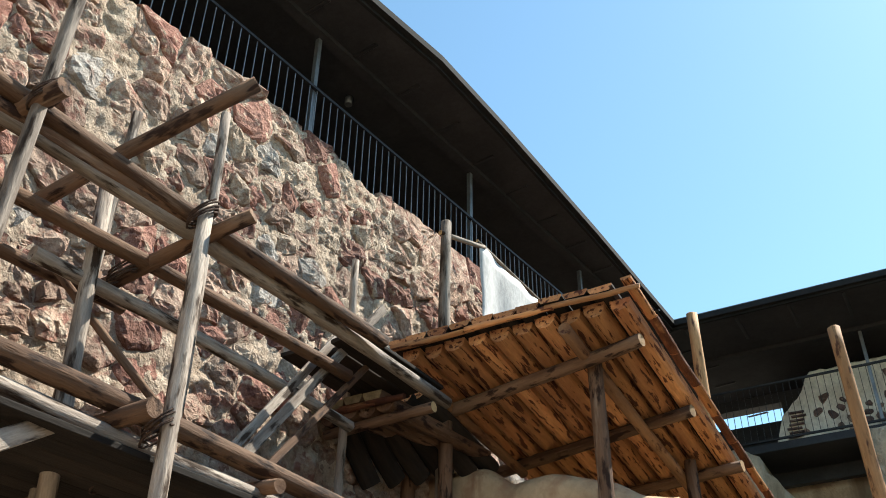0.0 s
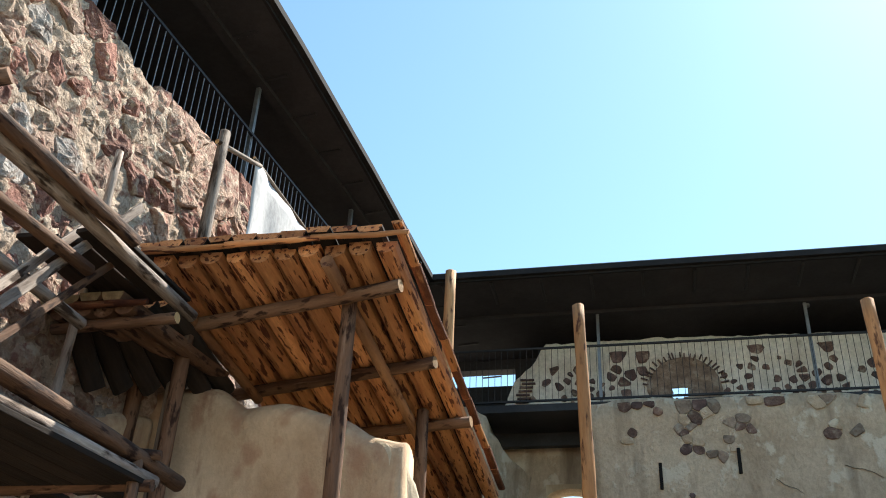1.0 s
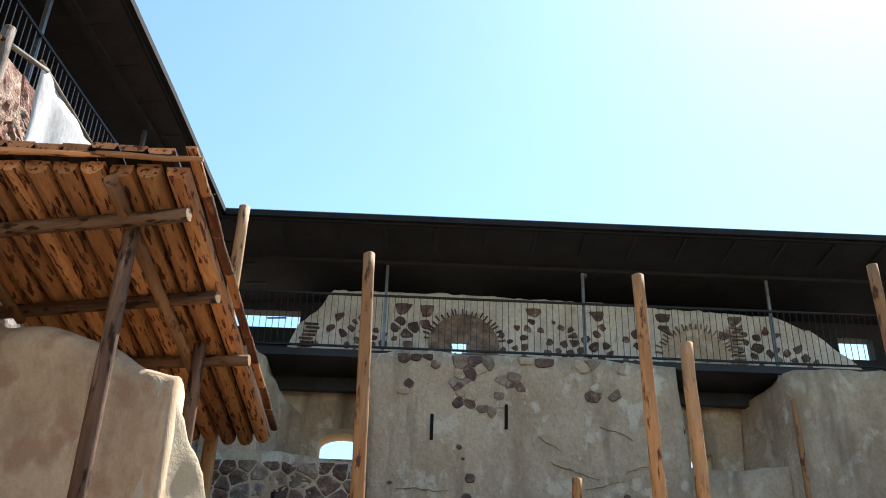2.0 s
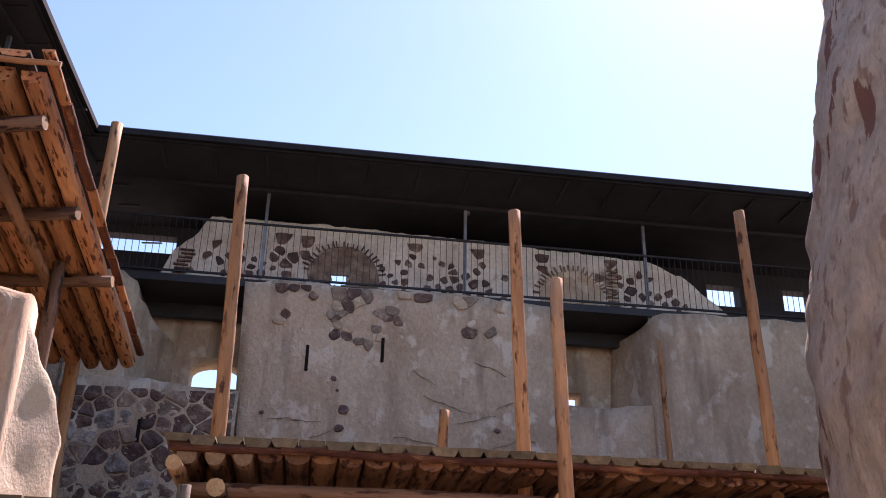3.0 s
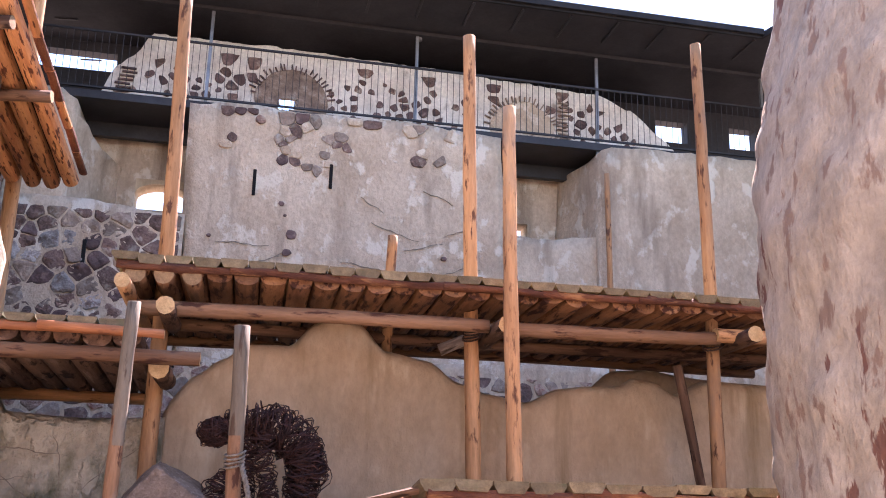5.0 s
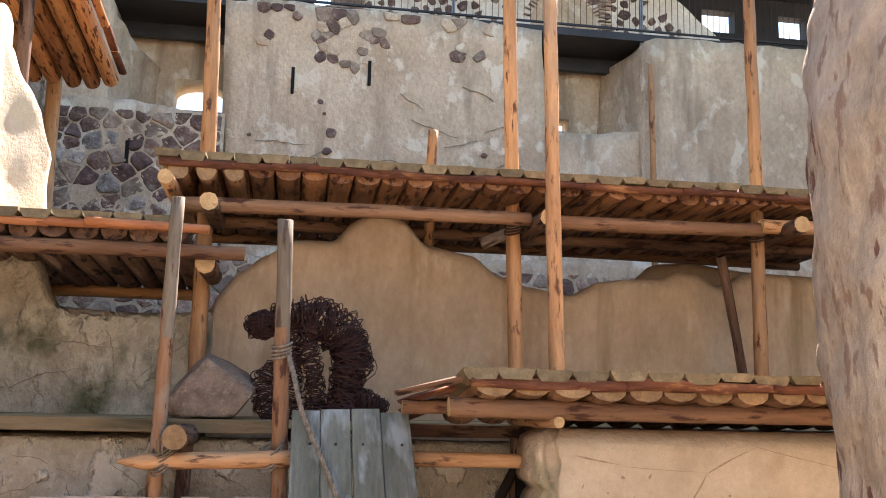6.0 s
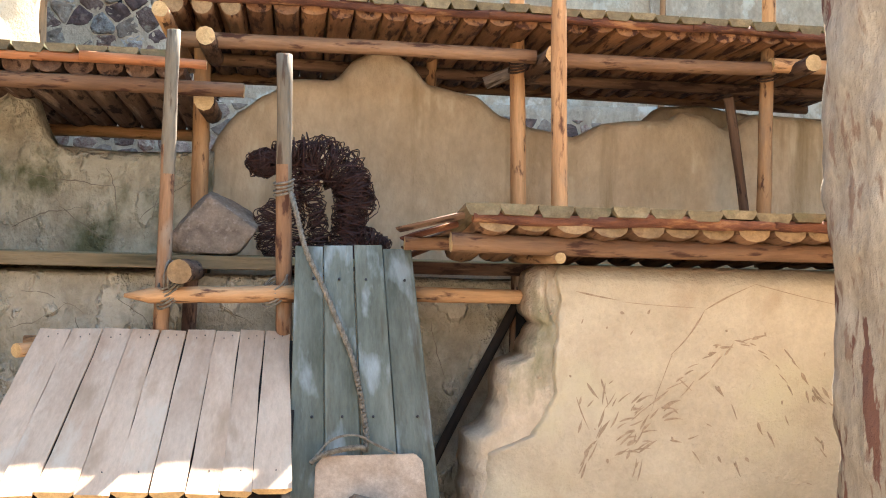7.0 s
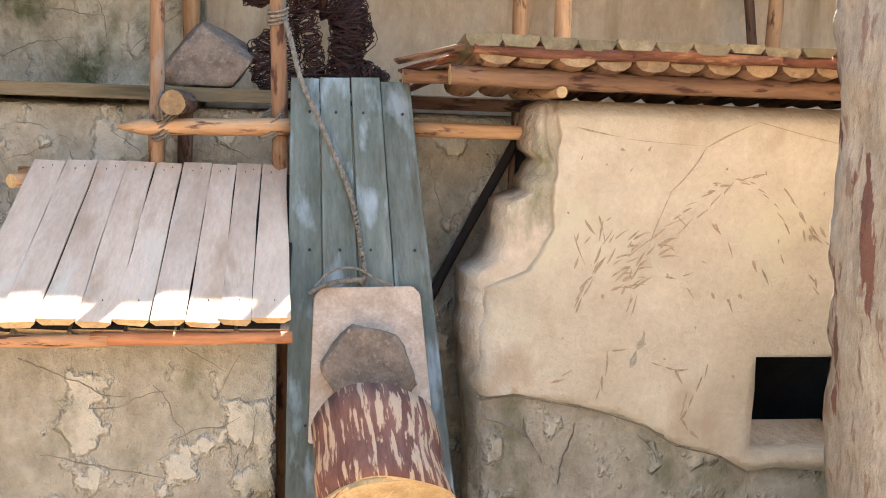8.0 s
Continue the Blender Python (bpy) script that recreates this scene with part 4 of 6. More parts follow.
            fs.append((v(i, j, 1), v(i, j + 1, 1), v(i + 1, j + 1, 1), v(i + 1, j, 1)))
            for di, dj, a, b in ((-1, 0, (0, 1), (0, 0)), (1, 0, (1, 0), (1, 1)), (0, -1, (0, 0), (1, 0)), (0, 1, (1, 1), (0, 1))):
                if not solid.get((i + di, j + dj), False):
                    fs.append((v(i + a[0], j + a[1], 0), v(i + a[0], j + a[1], 1), v(i + b[0], j + b[1], 1), v(i + b[0], j + b[1], 0)))
        slots = [1 if sum(vs[i][2] for i in f) < 0.72 * len(f) else 0 for f in fs] if isinstance(mat, list) else None
        return part(name, mesh(name, vs, fs, mat, True, slots), parent)

    base = sheet(6.93, ["pink_core", "grey_wall"], "wall_front_right", None, edge, None, 0.45)
    tagged(base, "beige plaster wall with a stepped broken edge, stem imprints and a dark window hole", "wall", "", "structure")
    sheet(6.885, "beige", "plaster_coat", base, coat_edge, [(1.3, 0.62), (1.54, 0.618), (1.81, 0.643), (2.2, 0.574), (2.57, 0.488), (2.84, 0.392), (3.1, 0.227), (3.41, 0.15), (3.76, -0.03), (3.9, 0.006), (4.42, -0.03), (5.8, -0.02)], 0.38, 5.0)
    return base


front_right = right_wall()
# added near-black board standing in for the unlit depth behind the window
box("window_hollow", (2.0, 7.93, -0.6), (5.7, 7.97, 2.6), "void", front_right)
prism("sill", [(3.735, 6.90), (4.61, 6.90), (4.61, 7.38), (3.735, 7.38)], 0.0, [0.06, 0.05, 0.22, 0.23], "pink_core", front_right, "sloping plaster sill of the window hole")


# ---------------------------------------------------------------- timber: shed, roofs, poles, scaffold
def log_roof(name, x0, x1, y0, y1, z0, z1, label, pitch=0.22, mat="slab", top="board_top", thick=0.11, over=0.05, edge="bark", seed=1, fan=0.0, inset=0.02, roll=0.034, log_end="end", board_end="board_end", snug=0.975):
    """A flat roof: half logs round side down that run from y0 to y1, a bark roll along the front edge, and boards above the joints."""
    rnd = random.Random(seed)
    roof = thing(name, ((x0 + x1) / 2, y0, z0), label, "roof")
    n = int(round((x1 - x0) / pitch))
    w = (x1 - x0) / n
    for i in range(n):
        x = x0 + (i + 0.5) * w
        slab("half_log", (x, y0 + inset + 0.03 * rnd.uniform(-1, 1), z0 - 0.09), (x + fan, y1 + 0.05 * rnd.uniform(-1, 1), z1 - 0.09), (1, 0, 0), w * (snug + rnd.uniform(-0.045, 0.045)), thick * rnd.uniform(0.85, 1.15), mat, roof, "", 0.9, log_end)
    for i in range(n):
        x = x0 + (i + (0.0 if i else 0.12)) * w
        slab("roof_board", (x, y0 - over + 0.02 * rnd.uniform(-1, 1), z0 + rnd.uniform(-0.008, 0.008)), (x + fan, y1 + 0.04, z1), (1, 0, 0), w * rnd.uniform(0.93, 0.99), 0.07 * rnd.uniform(0.85, 1.2), top, roof, "", 0.25, board_end)
    if edge:
        k = max(3, int((x1 - x0) / 0.9))
        for i in range(k):
            a, b = x0 - 0.04 + (x1 - x0 + 0.08) * i / k, x0 - 0.04 + (x1 - x0 + 0.08) * (i + 1) / k + 0.08
            log("bark_roll", (a, y0 - 0.022 - 0.008 * (i % 2), z0 - 0.098 + 0.006 * (i % 3)), (b, y0 - 0.024, z0 - 0.10), roll, roll * 0.82, edge, roof, "", 9, 14, 0.6, 0.006, edge)
    return roof


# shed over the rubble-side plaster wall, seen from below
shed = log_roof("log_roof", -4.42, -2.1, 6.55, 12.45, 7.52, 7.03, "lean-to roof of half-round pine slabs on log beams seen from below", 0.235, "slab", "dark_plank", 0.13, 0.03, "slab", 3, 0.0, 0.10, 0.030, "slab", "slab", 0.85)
for i in range(9):
    y = 6.5 + 5.9 * i / 9
    z = 7.50 - 0.49 * (y - 6.55) / 5.9
    slab("edge_strip", (-2.085 + 0.012 * (i % 2), y, z + 0.02), (-2.085, y + 0.70, z - 0.03), (1, 0, 0), 0.10, 0.035, "bark" if i % 3 else "slab", shed, "", 0.8, "slab")
# slabs in near-black, so the dark under this roof is in their colour
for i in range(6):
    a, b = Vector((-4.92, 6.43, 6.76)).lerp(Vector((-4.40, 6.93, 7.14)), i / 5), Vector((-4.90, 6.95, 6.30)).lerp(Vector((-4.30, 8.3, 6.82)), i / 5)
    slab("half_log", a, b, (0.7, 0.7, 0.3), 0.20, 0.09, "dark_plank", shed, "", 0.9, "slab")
shed_frame = thing("shed_frame", (-3.0, 8.5, 4.0), "weathered log posts and beams carrying the slab roof", "frame")
for a, b, r in (((-4.62, 7.49, 7.12), (-2.15, 6.99, 7.16), 0.07), ((-4.56, 8.99, 7.05), (-2.14, 8.42, 7.07), 0.07), ((-4.3, 10.1, 6.93), (-2.02, 9.79, 6.96), 0.07)):
    log("beam", a, b, r, r * 0.9, "brown_log", shed_frame, "", 10, None, 0.1, 0.005, "end_old")
for a, b, r, mt in (((-2.72, 6.60, 7.23), (-2.63, 9.9, 6.83), 0.064, "old_beam"), ((-4.31, 7.0, 7.17), (-4.19, 8.9, 6.95), 0.060, "old_beam")):
    log("rafter", a, b, r, r * 0.9, mt, shed_frame, "", 10, None, 0.1, 0.005, mt)
for x, y, z0, z1 in ((-2.70, 7.25, -0.8, 7.38), (-4.34, 7.4, -0.8, 7.15), (-2.51, 9.5, -0.8, 7.0), (-4.85, 7.55, -0.8, 7.12)):
    log("post", (x, y, z0), (x, y, z1), 0.075, 0.07, "brown_log", shed_frame)
low_roof = log_roof("low_log_roof", -5.0, -4.2, 6.2, 8.1, 6.80, 7.02, "dark old slab roof between the shed and the rubble wall", 0.2, "brown_log", "brown_log", 0.10, 0.05, "bark", 8, 0.0, 0.02, 0.034, "brown_log")
log("beam", (-5.0, 6.32, 6.57), (-3.85, 6.3, 6.60), 0.05, 0.05, "brown_log", low_roof)

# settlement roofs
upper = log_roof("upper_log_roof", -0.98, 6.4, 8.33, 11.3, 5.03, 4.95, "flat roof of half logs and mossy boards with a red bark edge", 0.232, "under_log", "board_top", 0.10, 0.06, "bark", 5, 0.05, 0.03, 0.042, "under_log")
for i in range(3):
    x = -0.86 + 0.232 * i
    log("log", (x, 8.30, 4.87), (x + 0.02, 9.2, 4.86), 0.085, 0.08, "old_beam", upper, "", 12, end="end_old")
upper_frame = thing("upper_frame", (2.0, 9.0, 4.5), "pine log beams tied below the upper roof", "frame")
for a, b, r, mt in (((-0.85, 8.48, 4.60), (2.25, 8.48, 4.63), 0.068, "old_beam"), ((2.35, 8.50, 4.62), (4.55, 8.50, 4.66), 0.07, "old_beam"), ((4.5, 8.46, 4.68), (6.4, 8.46, 4.70), 0.07, "pine"),
                    ((-0.7, 9.98, 4.74), (6.4, 9.98, 4.74), 0.065, "brown_log"), ((-0.9, 11.12, 4.74), (6.4, 11.12, 4.74), 0.06, "old_beam")):
    log("beam", a, b, r, r * 0.93, mt, upper_frame)
for x, z in ((-0.58, 4.58), (2.33, 4.60), (4.74, 4.66)):
    log("cross_beam", (x, 8.14, z - 0.005), (x + 0.02, 8.98, z - 0.03), 0.078, 0.075, "brown_log", upper_frame)
log("cross_beam", (-0.58, 8.18, 4.06), (-0.57, 8.95, 4.04), 0.085, 0.08, "brown_log", upper_frame)
log("side_beam", (-0.92, 7.95, 4.72), (-0.9, 10.3, 4.70), 0.065, 0.065, "pine", upper_frame)
log("brace", (4.34, 8.98, 4.45), (4.62, 8.98, 2.85), 0.05, 0.045, "brown_log", upper_frame)
log("brace", (1.95, 9.2, 4.5), (2.5, 9.0, 4.75), 0.06, 0.05, "grey_log", upper_frame)

middle = log_roof("middle_log_roof", -4.2, -0.72, 8.0, 10.7, 4.40, 4.27, "flat roof of dark half logs with an orange bark edge", 0.225, "brown_log", "board_top", 0.13, 0.06, "orange_bark", 11, 0.0, 0.05, 0.036, "brown_log")
middle_frame = thing("middle_frame", (-1.5, 8.1, 4.1), "pine log beams below the middle roof", "frame")
log("beam", (-4.2, 8.12, 4.13), (-0.26, 8.06, 4.13), 0.07, 0.06, "old_beam", middle_frame)
log("beam", (-4.2, 10.5, 4.03), (-0.7, 10.5, 4.02), 0.065, 0.06, "pine", middle_frame)
log("bark_log", (-1.5, 7.93, 4.32), (-0.55, 7.95, 4.30), 0.04, 0.036, "orange_bark", middle_frame)

right_roof = log_roof("front_log_roof", 1.36, 5.6, 6.5, 7.75, 3.21, 2.99, "low roof of half logs and boards with a ragged bark edge", 0.262, "old_beam", "roof_top", 0.11, 0.06, "bark", 17, 0.0, -0.015, 0.045, "end_old")
for i in range(4):
    y = 6.55 + i * 0.27
    slab("side_board", (1.42, y, 3.19 - 0.05 * i), (0.93 + 0.06 * i, y + 0.5, 3.06 - 0.06 * i), (0, 1, 0), 0.2, 0.045, "bark" if i % 2 else "brown_log", right_roof, "", 0.4, "bark")
right_frame = thing("low_roof_frame", (2.5, 6.7, 2.9), "pine log beams carrying the low log roof", "frame")
log("beam", (1.2, 6.62, 2.945), (5.6, 6.64, 2.95), 0.068, 0.065, "old_beam", right_frame)
log("beam", (0.95, 7.15, 2.93), (5.6, 7.1, 2.93), 0.05, 0.05, "old_beam", right_frame)
log("cross_beam", (1.95, 6.52, 2.855), (1.95, 7.9, 2.84), 0.04, 0.04, "pine", right_frame)
log("beam", (1.05, 7.32, 2.55), (2.1, 7.30, 2.54), 0.058, 0.055, "pine", right_frame)

# platform
deck = thing("platform", (1.0, 8.6, 2.75), "dark mossy timber platform of long planks on a beam", "platform")
for i in range(6):
    y = 7.96 + i * 0.24
    slab("plank", (-4.6, y, 2.80), (5.6, y, 2.80), (0, 1, 0), 0.232, 0.06, "board_top", deck, "", 0.0)
slab("edge_beam", (-4.6, 7.86, 2.81), (0.15, 7.86, 2.80), (0, 1, 0), 0.05, 0.105, "roof_top", deck, "", 0.0)
slab("edge_beam", (1.0, 7.86, 2.79), (5.6, 7.86, 2.80), (0, 1, 0), 0.05, 0.10, "brown_log", deck, "", 0.0)
log("prop", (2.06, 8.0, -0.8), (2.02, 8.0, 2.74), 0.06, 0.055, "brown_log", deck)
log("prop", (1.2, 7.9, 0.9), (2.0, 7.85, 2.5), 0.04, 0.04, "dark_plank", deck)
log("prop", (-0.62, 7.9, 0.5), (-0.62, 7.9, 2.72), 0.06, 0.055, "brown_log", deck)

# tall poles
POLES = [
    ("tall_pole", (-0.66, 9.0, 2.3), (-0.745, 9.0, 7.92), 0.078, 0.062, "pine"),
    ("tall_pole", (2.26, 8.9, 2.8), (2.12, 8.9, 7.74), 0.076, 0.062, "pine"),
    ("tall_pole", (4.58, 8.7, 2.8), (4.555, 8.7, 7.87), 0.070, 0.055, "pine"),
    ("tall_pole", (2.34, 7.85, 2.8), (2.27, 7.9, 6.55), 0.070, 0.060, "pine"),
    ("tall_pole", (-3.02, 12.6, -0.8), (-2.95, 12.6, 10.55), 0.115, 0.085, "pine"),
    ("tall_pole", (1.54, 9.95, 2.8), (1.56, 9.95, 5.83), 0.062, 0.055, "pine"),
    ("tall_pole", (5.05, 12.5, -0.8), (5.05, 12.5, 7.75), 0.05, 0.04, "pine"),
    ("scaffold_pole", (-4.46, 7.6, -0.8), (-4.48, 7.6, 9.62), 0.072, 0.062, "grey_log"),
    ("scaffold_pole", (-2.80, 7.9, 7.36), (-2.82, 7.9, 8.33), 0.06, 0.055, "grey_log"),
    ("tied_post", (-0.79, 7.4, -0.8), (-0.745, 7.4, 4.44), 0.062, 0.050, "worn_pine"),
    ("tied_post", (0.11, 7.4, -0.8), (0.055, 7.4, 4.31), 0.062, 0.058, "worn_pine"),
]
LABELS = {"tall_pole": "tall upright debarked pine pole with knots", "scaffold_pole": "grey weathered upright scaffold pole", "tied_post": "upright pine post with rope lashings, greyed at its top"}
for nm, a, b, r0, r1, mt in POLES:
    tagged(log(nm, a, b, r0, r1, mt, None, "", 12, 26, 0.12, 0.004, "end", False, ("old_top", 0.79) if nm == "tied_post" else None), LABELS[nm], "pole", "upright poles")

cross = tagged(log("cross_log", (0.2, 7.30, 2.545), (-1.03, 7.30, 2.51), 0.064, 0.055, "pine", None, "", 12, 8, 0.06, 0.004, "pine", True), "pale debarked log with a pointed end lashed across posts", "log")
tagged(log("short_log", (-0.63, 7.08, 2.69), (-0.6, 8.0, 2.68), 0.085, 0.08, "brown_log", None, "", 14, None, 0.1, 0.005, "end_old"), "short round log resting over the lashed cross log", "log")
tagged(log("stub_log", (-1.72, 7.2, 2.12), (-1.45, 7.6, 2.12), 0.05, 0.05, "pine"), "broken pine log stub beside the board roof", "log")


def lashing(at, r, turns, label, tilt=0.3, axis="z", mat="rope", fat=0.009):
    pts = []
    for i in range(turns * 12 + 1):
        a = 2 * math.pi * i / 12
        h = (i / (turns * 12) - 0.5) * 0.028 * turns
        ru = r * (1 + 0.10 * wob((i * 0.13, at[0] * 3, at[2]), 1))
        q = Vector((math.cos(a) * ru, math.sin(a) * ru, h + tilt * r * math.sin(a + 0.6 + 0.5 * wob((i * 0.05, at[2], 0), 1))))
        if axis == "x":
            q = Vector((q.z, q.x, q.y))
        pts.append(Vector(at) + q)
    return tagged(tube("rope_lashing", pts, fat, mat, None, "", 6), label, "rope")


lashing((0.07, 7.4, 3.32), 0.072, 4, "grey rope wound round the post")
lashing((0.03, 7.33, 2.56), 0.085, 5, "hemp rope lashing where the cross log meets the post", 0.8)
lashing((-0.72, 7.33, 2.56), 0.085, 6, "hemp rope lashing round post and cross log", 0.9)
lashing((-0.72, 7.3, 2.66), 0.10, 2, "hemp rope tie round the short log", 0.2, "x")
for p in ((-0.62, 8.9, 4.2), (-0.68, 8.95, 4.75), (2.2, 8.85, 4.62), (4.57, 8.66, 4.64)):
    lashing(p, 0.10, 4, "dark rope lashing round pole and beam", 0.5, "z", "old_rope")

# board roof over the low left wall
board_roof = thing("board_roof", (-0.7, 6.6, 1.8), "sloping roof of silver-grey boards with an orange bark edge", "roof")
tops_x = [-1.60, -1.385, -1.176, -0.973, -0.779, -0.595, -0.386, -0.215, -0.038, 0.144]
feet_x = [-1.735, -1.507, -1.291, -1.079, -0.877, -0.656, -0.449, -0.262, -0.073, 0.166]
for i in range(-2, 9):
    # boards beyond the open side repeat the spacing of the last one
    ta_, tb_ = (tops_x[i], tops_x[i + 1]) if i >= 0 else (-1.60 + 0.205 * i, -1.60 + 0.205 * (i + 1))
    fa_, fb_ = (feet_x[i], feet_x[i + 1]) if i >= 0 else (-1.735 + 0.225 * i, -1.735 + 0.225 * (i + 1))
    if i < 0:
        ta_, tb_ = max(ta_, -1.60 - 0.04), max(tb_, -1.60)
    if tb_ - ta_ < 0.06:
        continue
    gap = -0.004 + 0.006 * ((i * 5) % 3)
    bd = slab("board", ((fa_ + fb_) / 2, 5.98 - 0.012 * ((i * 3) % 4), 1.425 + 0.008 * (i % 3)), ((ta_ + tb_) / 2, 7.34 + 0.02 * ((i * 7) % 3), 2.262 + 0.005 * (i % 2)), (1, 0, 0), fb_ - fa_ - gap, 0.05, "silver", board_roof, "", 0.3, "end", (tb_ - ta_ - 0.006 - 0.004 * (i % 3)) / (fb_ - fa_ - gap), 0.010)
    for u, dx in ((0.10, 0.02), (0.93, -0.02), (0.95, 0.035)):
        p = Vector(((fa_ + fb_) / 2 + ((ta_ + tb_) - (fa_ + fb_)) / 2 * u + dx, 5.98 + 1.36 * u, 1.436 + 0.837 * u))
        log("nail", p, p + Vector((0, -0.004, 0.006)), 0.004, 0.0035, "metal", bd, "", 6, 3, 0, 0, "metal")
for i in range(6):
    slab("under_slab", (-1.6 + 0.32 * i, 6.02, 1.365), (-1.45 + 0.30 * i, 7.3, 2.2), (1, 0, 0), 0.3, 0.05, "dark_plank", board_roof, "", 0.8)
log("bark_log", (-1.0, 6.0, 1.31), (0.175, 6.0, 1.315), 0.042, 0.038, "orange_bark", board_roof, "", 10, 6, 0.1, 0.004)
log("bark_log", (-1.82, 6.0, 1.30), (-0.9, 6.0, 1.305), 0.036, 0.042, "slab", board_roof, "", 10, 6, 0.1, 0.004)
log("rafter", (-1.6, 6.35, 1.48), (-1.45, 7.5, 2.2), 0.05, 0.05, "pine", board_roof)
log("ridge_log", (-1.72, 7.42, 2.16), (0.15, 7.42, 2.19), 0.05, 0.05, "pine", board_roof)

# chute of blue-green planks with the hanging board, stone and log
chute = thing("plank_chute", (0.6, 6.6, 1.4), "leaning panel of four weathered blue-green planks with nails", "panel")
D0, D1 = Vector((0, 7.22, 2.90)), Vector((0, 5.408, -0.8))
xs_top, xs_bot = [0.165, 0.365, 0.585, 0.80, 1.015], [0.127, 0.397, 0.687, 0.966, 1.296]
for i in range(4):
    wt, wb = xs_top[i + 1] - xs_top[i], xs_bot[i + 1] - xs_bot[i]
    slab("plank", ((xs_bot[i] + xs_bot[i + 1]) / 2, D1.y, D1.z), ((xs_top[i] + xs_top[i + 1]) / 2, D0.y + 0.012 * (i % 2), D0.z + 0.012 * ((i * 7) % 3 - 1)), (1, 0, 0), wb - (0.003 if i in (0, 3) else 0.013), 0.045, "green", chute, "", 0.0, "green", (wt - 0.004) / (wb - 0.006), 0.003)


def on_chute(x, z, off=0.0):
    u = (z - D1.z) / (D0.z - D1.z)
    return Vector((x, D1.y + (D0.y - D1.y) * u - 0.045 * 0 - off * 0.9, z + off * 0.44))


for i in range(4):
    for z in (2.66, 1.75, 0.7):
        u = (z - D1.z) / (D0.z - D1.z)
        x = (xs_bot[i] + xs_bot[i + 1]) / 2 * (1 - u) + (xs_top[i] + xs_top[i + 1]) / 2 * u + 0.03 * ((i * 5 + int(z * 10)) % 3 - 1)
        p = on_chute(x, z, 0.002)
        log("nail", p, p + Vector((0, -0.012, 0.006)), 0.011, 0.008, "metal", chute, "", 8, 3, 0, 0, "metal")
panel = thing("hanging_board", (0.67, 6.45, 1.2), "pale planed board with clipped corners hung on the chute by rope", "board")
bm = bmesh.new()
out = [(-0.385, -0.95), (0.42, -0.95), (0.36, 0.02), (0.31, 0.07), (-0.29, 0.06), (-0.345, 0.0)]
fr = [bm.verts.new((x, y, 0)) for x, y in out]
fb = [bm.verts.new((x, y, -0.05)) for x, y in out]
bm.faces.new(fr)
bm.faces.new(list(reversed(fb)))
for i in range(6):
    bm.faces.new((fr[i], fb[i], fb[(i + 1) % 6], fr[(i + 1) % 6]))
bmesh.ops.bevel(bm, geom=bm.edges[:], offset=0.008, segments=2, affect="EDGES")
bmesh.ops.recalc_face_normals(bm, faces=bm.faces[:])
me = bpy.data.meshes.new("board")
bm.to_mesh(me)
bm.free()
me.materials.append(M["pale_board"])
slope = (D0 - D1).normalized()
bx, by = Vector((1, 0, 0)), slope
bz = bx.cross(by)
bmat = Matrix((bx, by, bz)).transposed().to_4x4()
bmat.translation = on_chute(0.665, 1.45, 0.055)
part("board", me, panel, bmat)


def rock(name, at, size, mat, label, k=1.0, cuts=((0, 0, 1, 0.55),), sub=4, rough=0.16):
    bm = bmesh.new()
    bmesh.ops.create_icosphere(bm, subdivisions=sub, radius=1.0)
    for v in bm.verts:
        p = v.co.copy()
        for cx, cy, cz, d in cuts:
            c = Vector((cx, cy, cz)).normalized()
            over = p.dot(c) - d
            if over > 0:
                p -= c * over * 0.93
        p *= 1 + rough * wob(p, 1.6, k) + 0.05 * wob(p, 5, k) + 0.02 * wob(p, 13, k)
        v.co = Vector((p.x * size[0], p.y * size[1], p.z * size[2]))
    me = bpy.data.meshes.new(name)
    bm.to_mesh(me)
    bm.free()
    me.materials.append(M[mat])
    me.polygons.foreach_set("use_smooth", [True] * len(me.polygons))
    return tagged(part(name, me, None, Matrix.Translation(at)), label, "stone")


rock("boulder", (-0.44, 8.15, 3.02), (0.44, 0.30, 0.33), "boulder", "angular grey granite boulder on the platform edge", 4.2, ((0.7, -0.2, 0.75, 0.55), (-0.8, -0.1, 0.5, 0.6), (0, -1, 0.1, 0.6), (0, 0, -1, 0.62), (0.9, 0, -0.5, 0.6)), 4, 0.08)
wedge = rock("wedge_stone", on_chute(0.645, 1.03, 0.16), (0.37, 0.13, 0.35), "boulder", "flat grey stone wedged on the hanging board above the log", 8.8, ((0, -1, 0.3, 0.5), (0.25, 0.1, 1, 0.62), (-0.85, 0, 0.55, 0.62), (0.9, 0, 0.35, 0.68), (-0.9, 0, -0.5, 0.7)), 4, 0.05)

# the big bark log that lies in the chute
ram = thing("bark_log", (0.64, 5.3, 0.8), "thick pine log with flaking bark and pale cut end", "log")
M["flaky"] = material("flaking_bark", (0.13, 0.052, 0.035), (0.24, 0.105, 0.07), 9, (1, 1, 0.25), 0.85, 0.9, 40, (0.50, 0.32, 0.19), 24, (0.51, 0.555), 0.0, (1, 1, 0.16))
ram_a, ram_b = Vector((0.657, 5.71, 0.855)), Vector((0.685, 5.21, 0.505))
log("trunk", ram_a, ram_b, 0.36, 0.378, "flaky", ram, "", 40, 6, 0.05, 0.0, "end")
d_ram = (ram_b - ram_a).normalized()
log("cut_end", ram_b - d_ram * 0.015, ram_b + d_ram * 0.006, 0.355, 0.348, "end", ram, "pale cut end grain", 40, 3, 0.04, 0.0, "end")

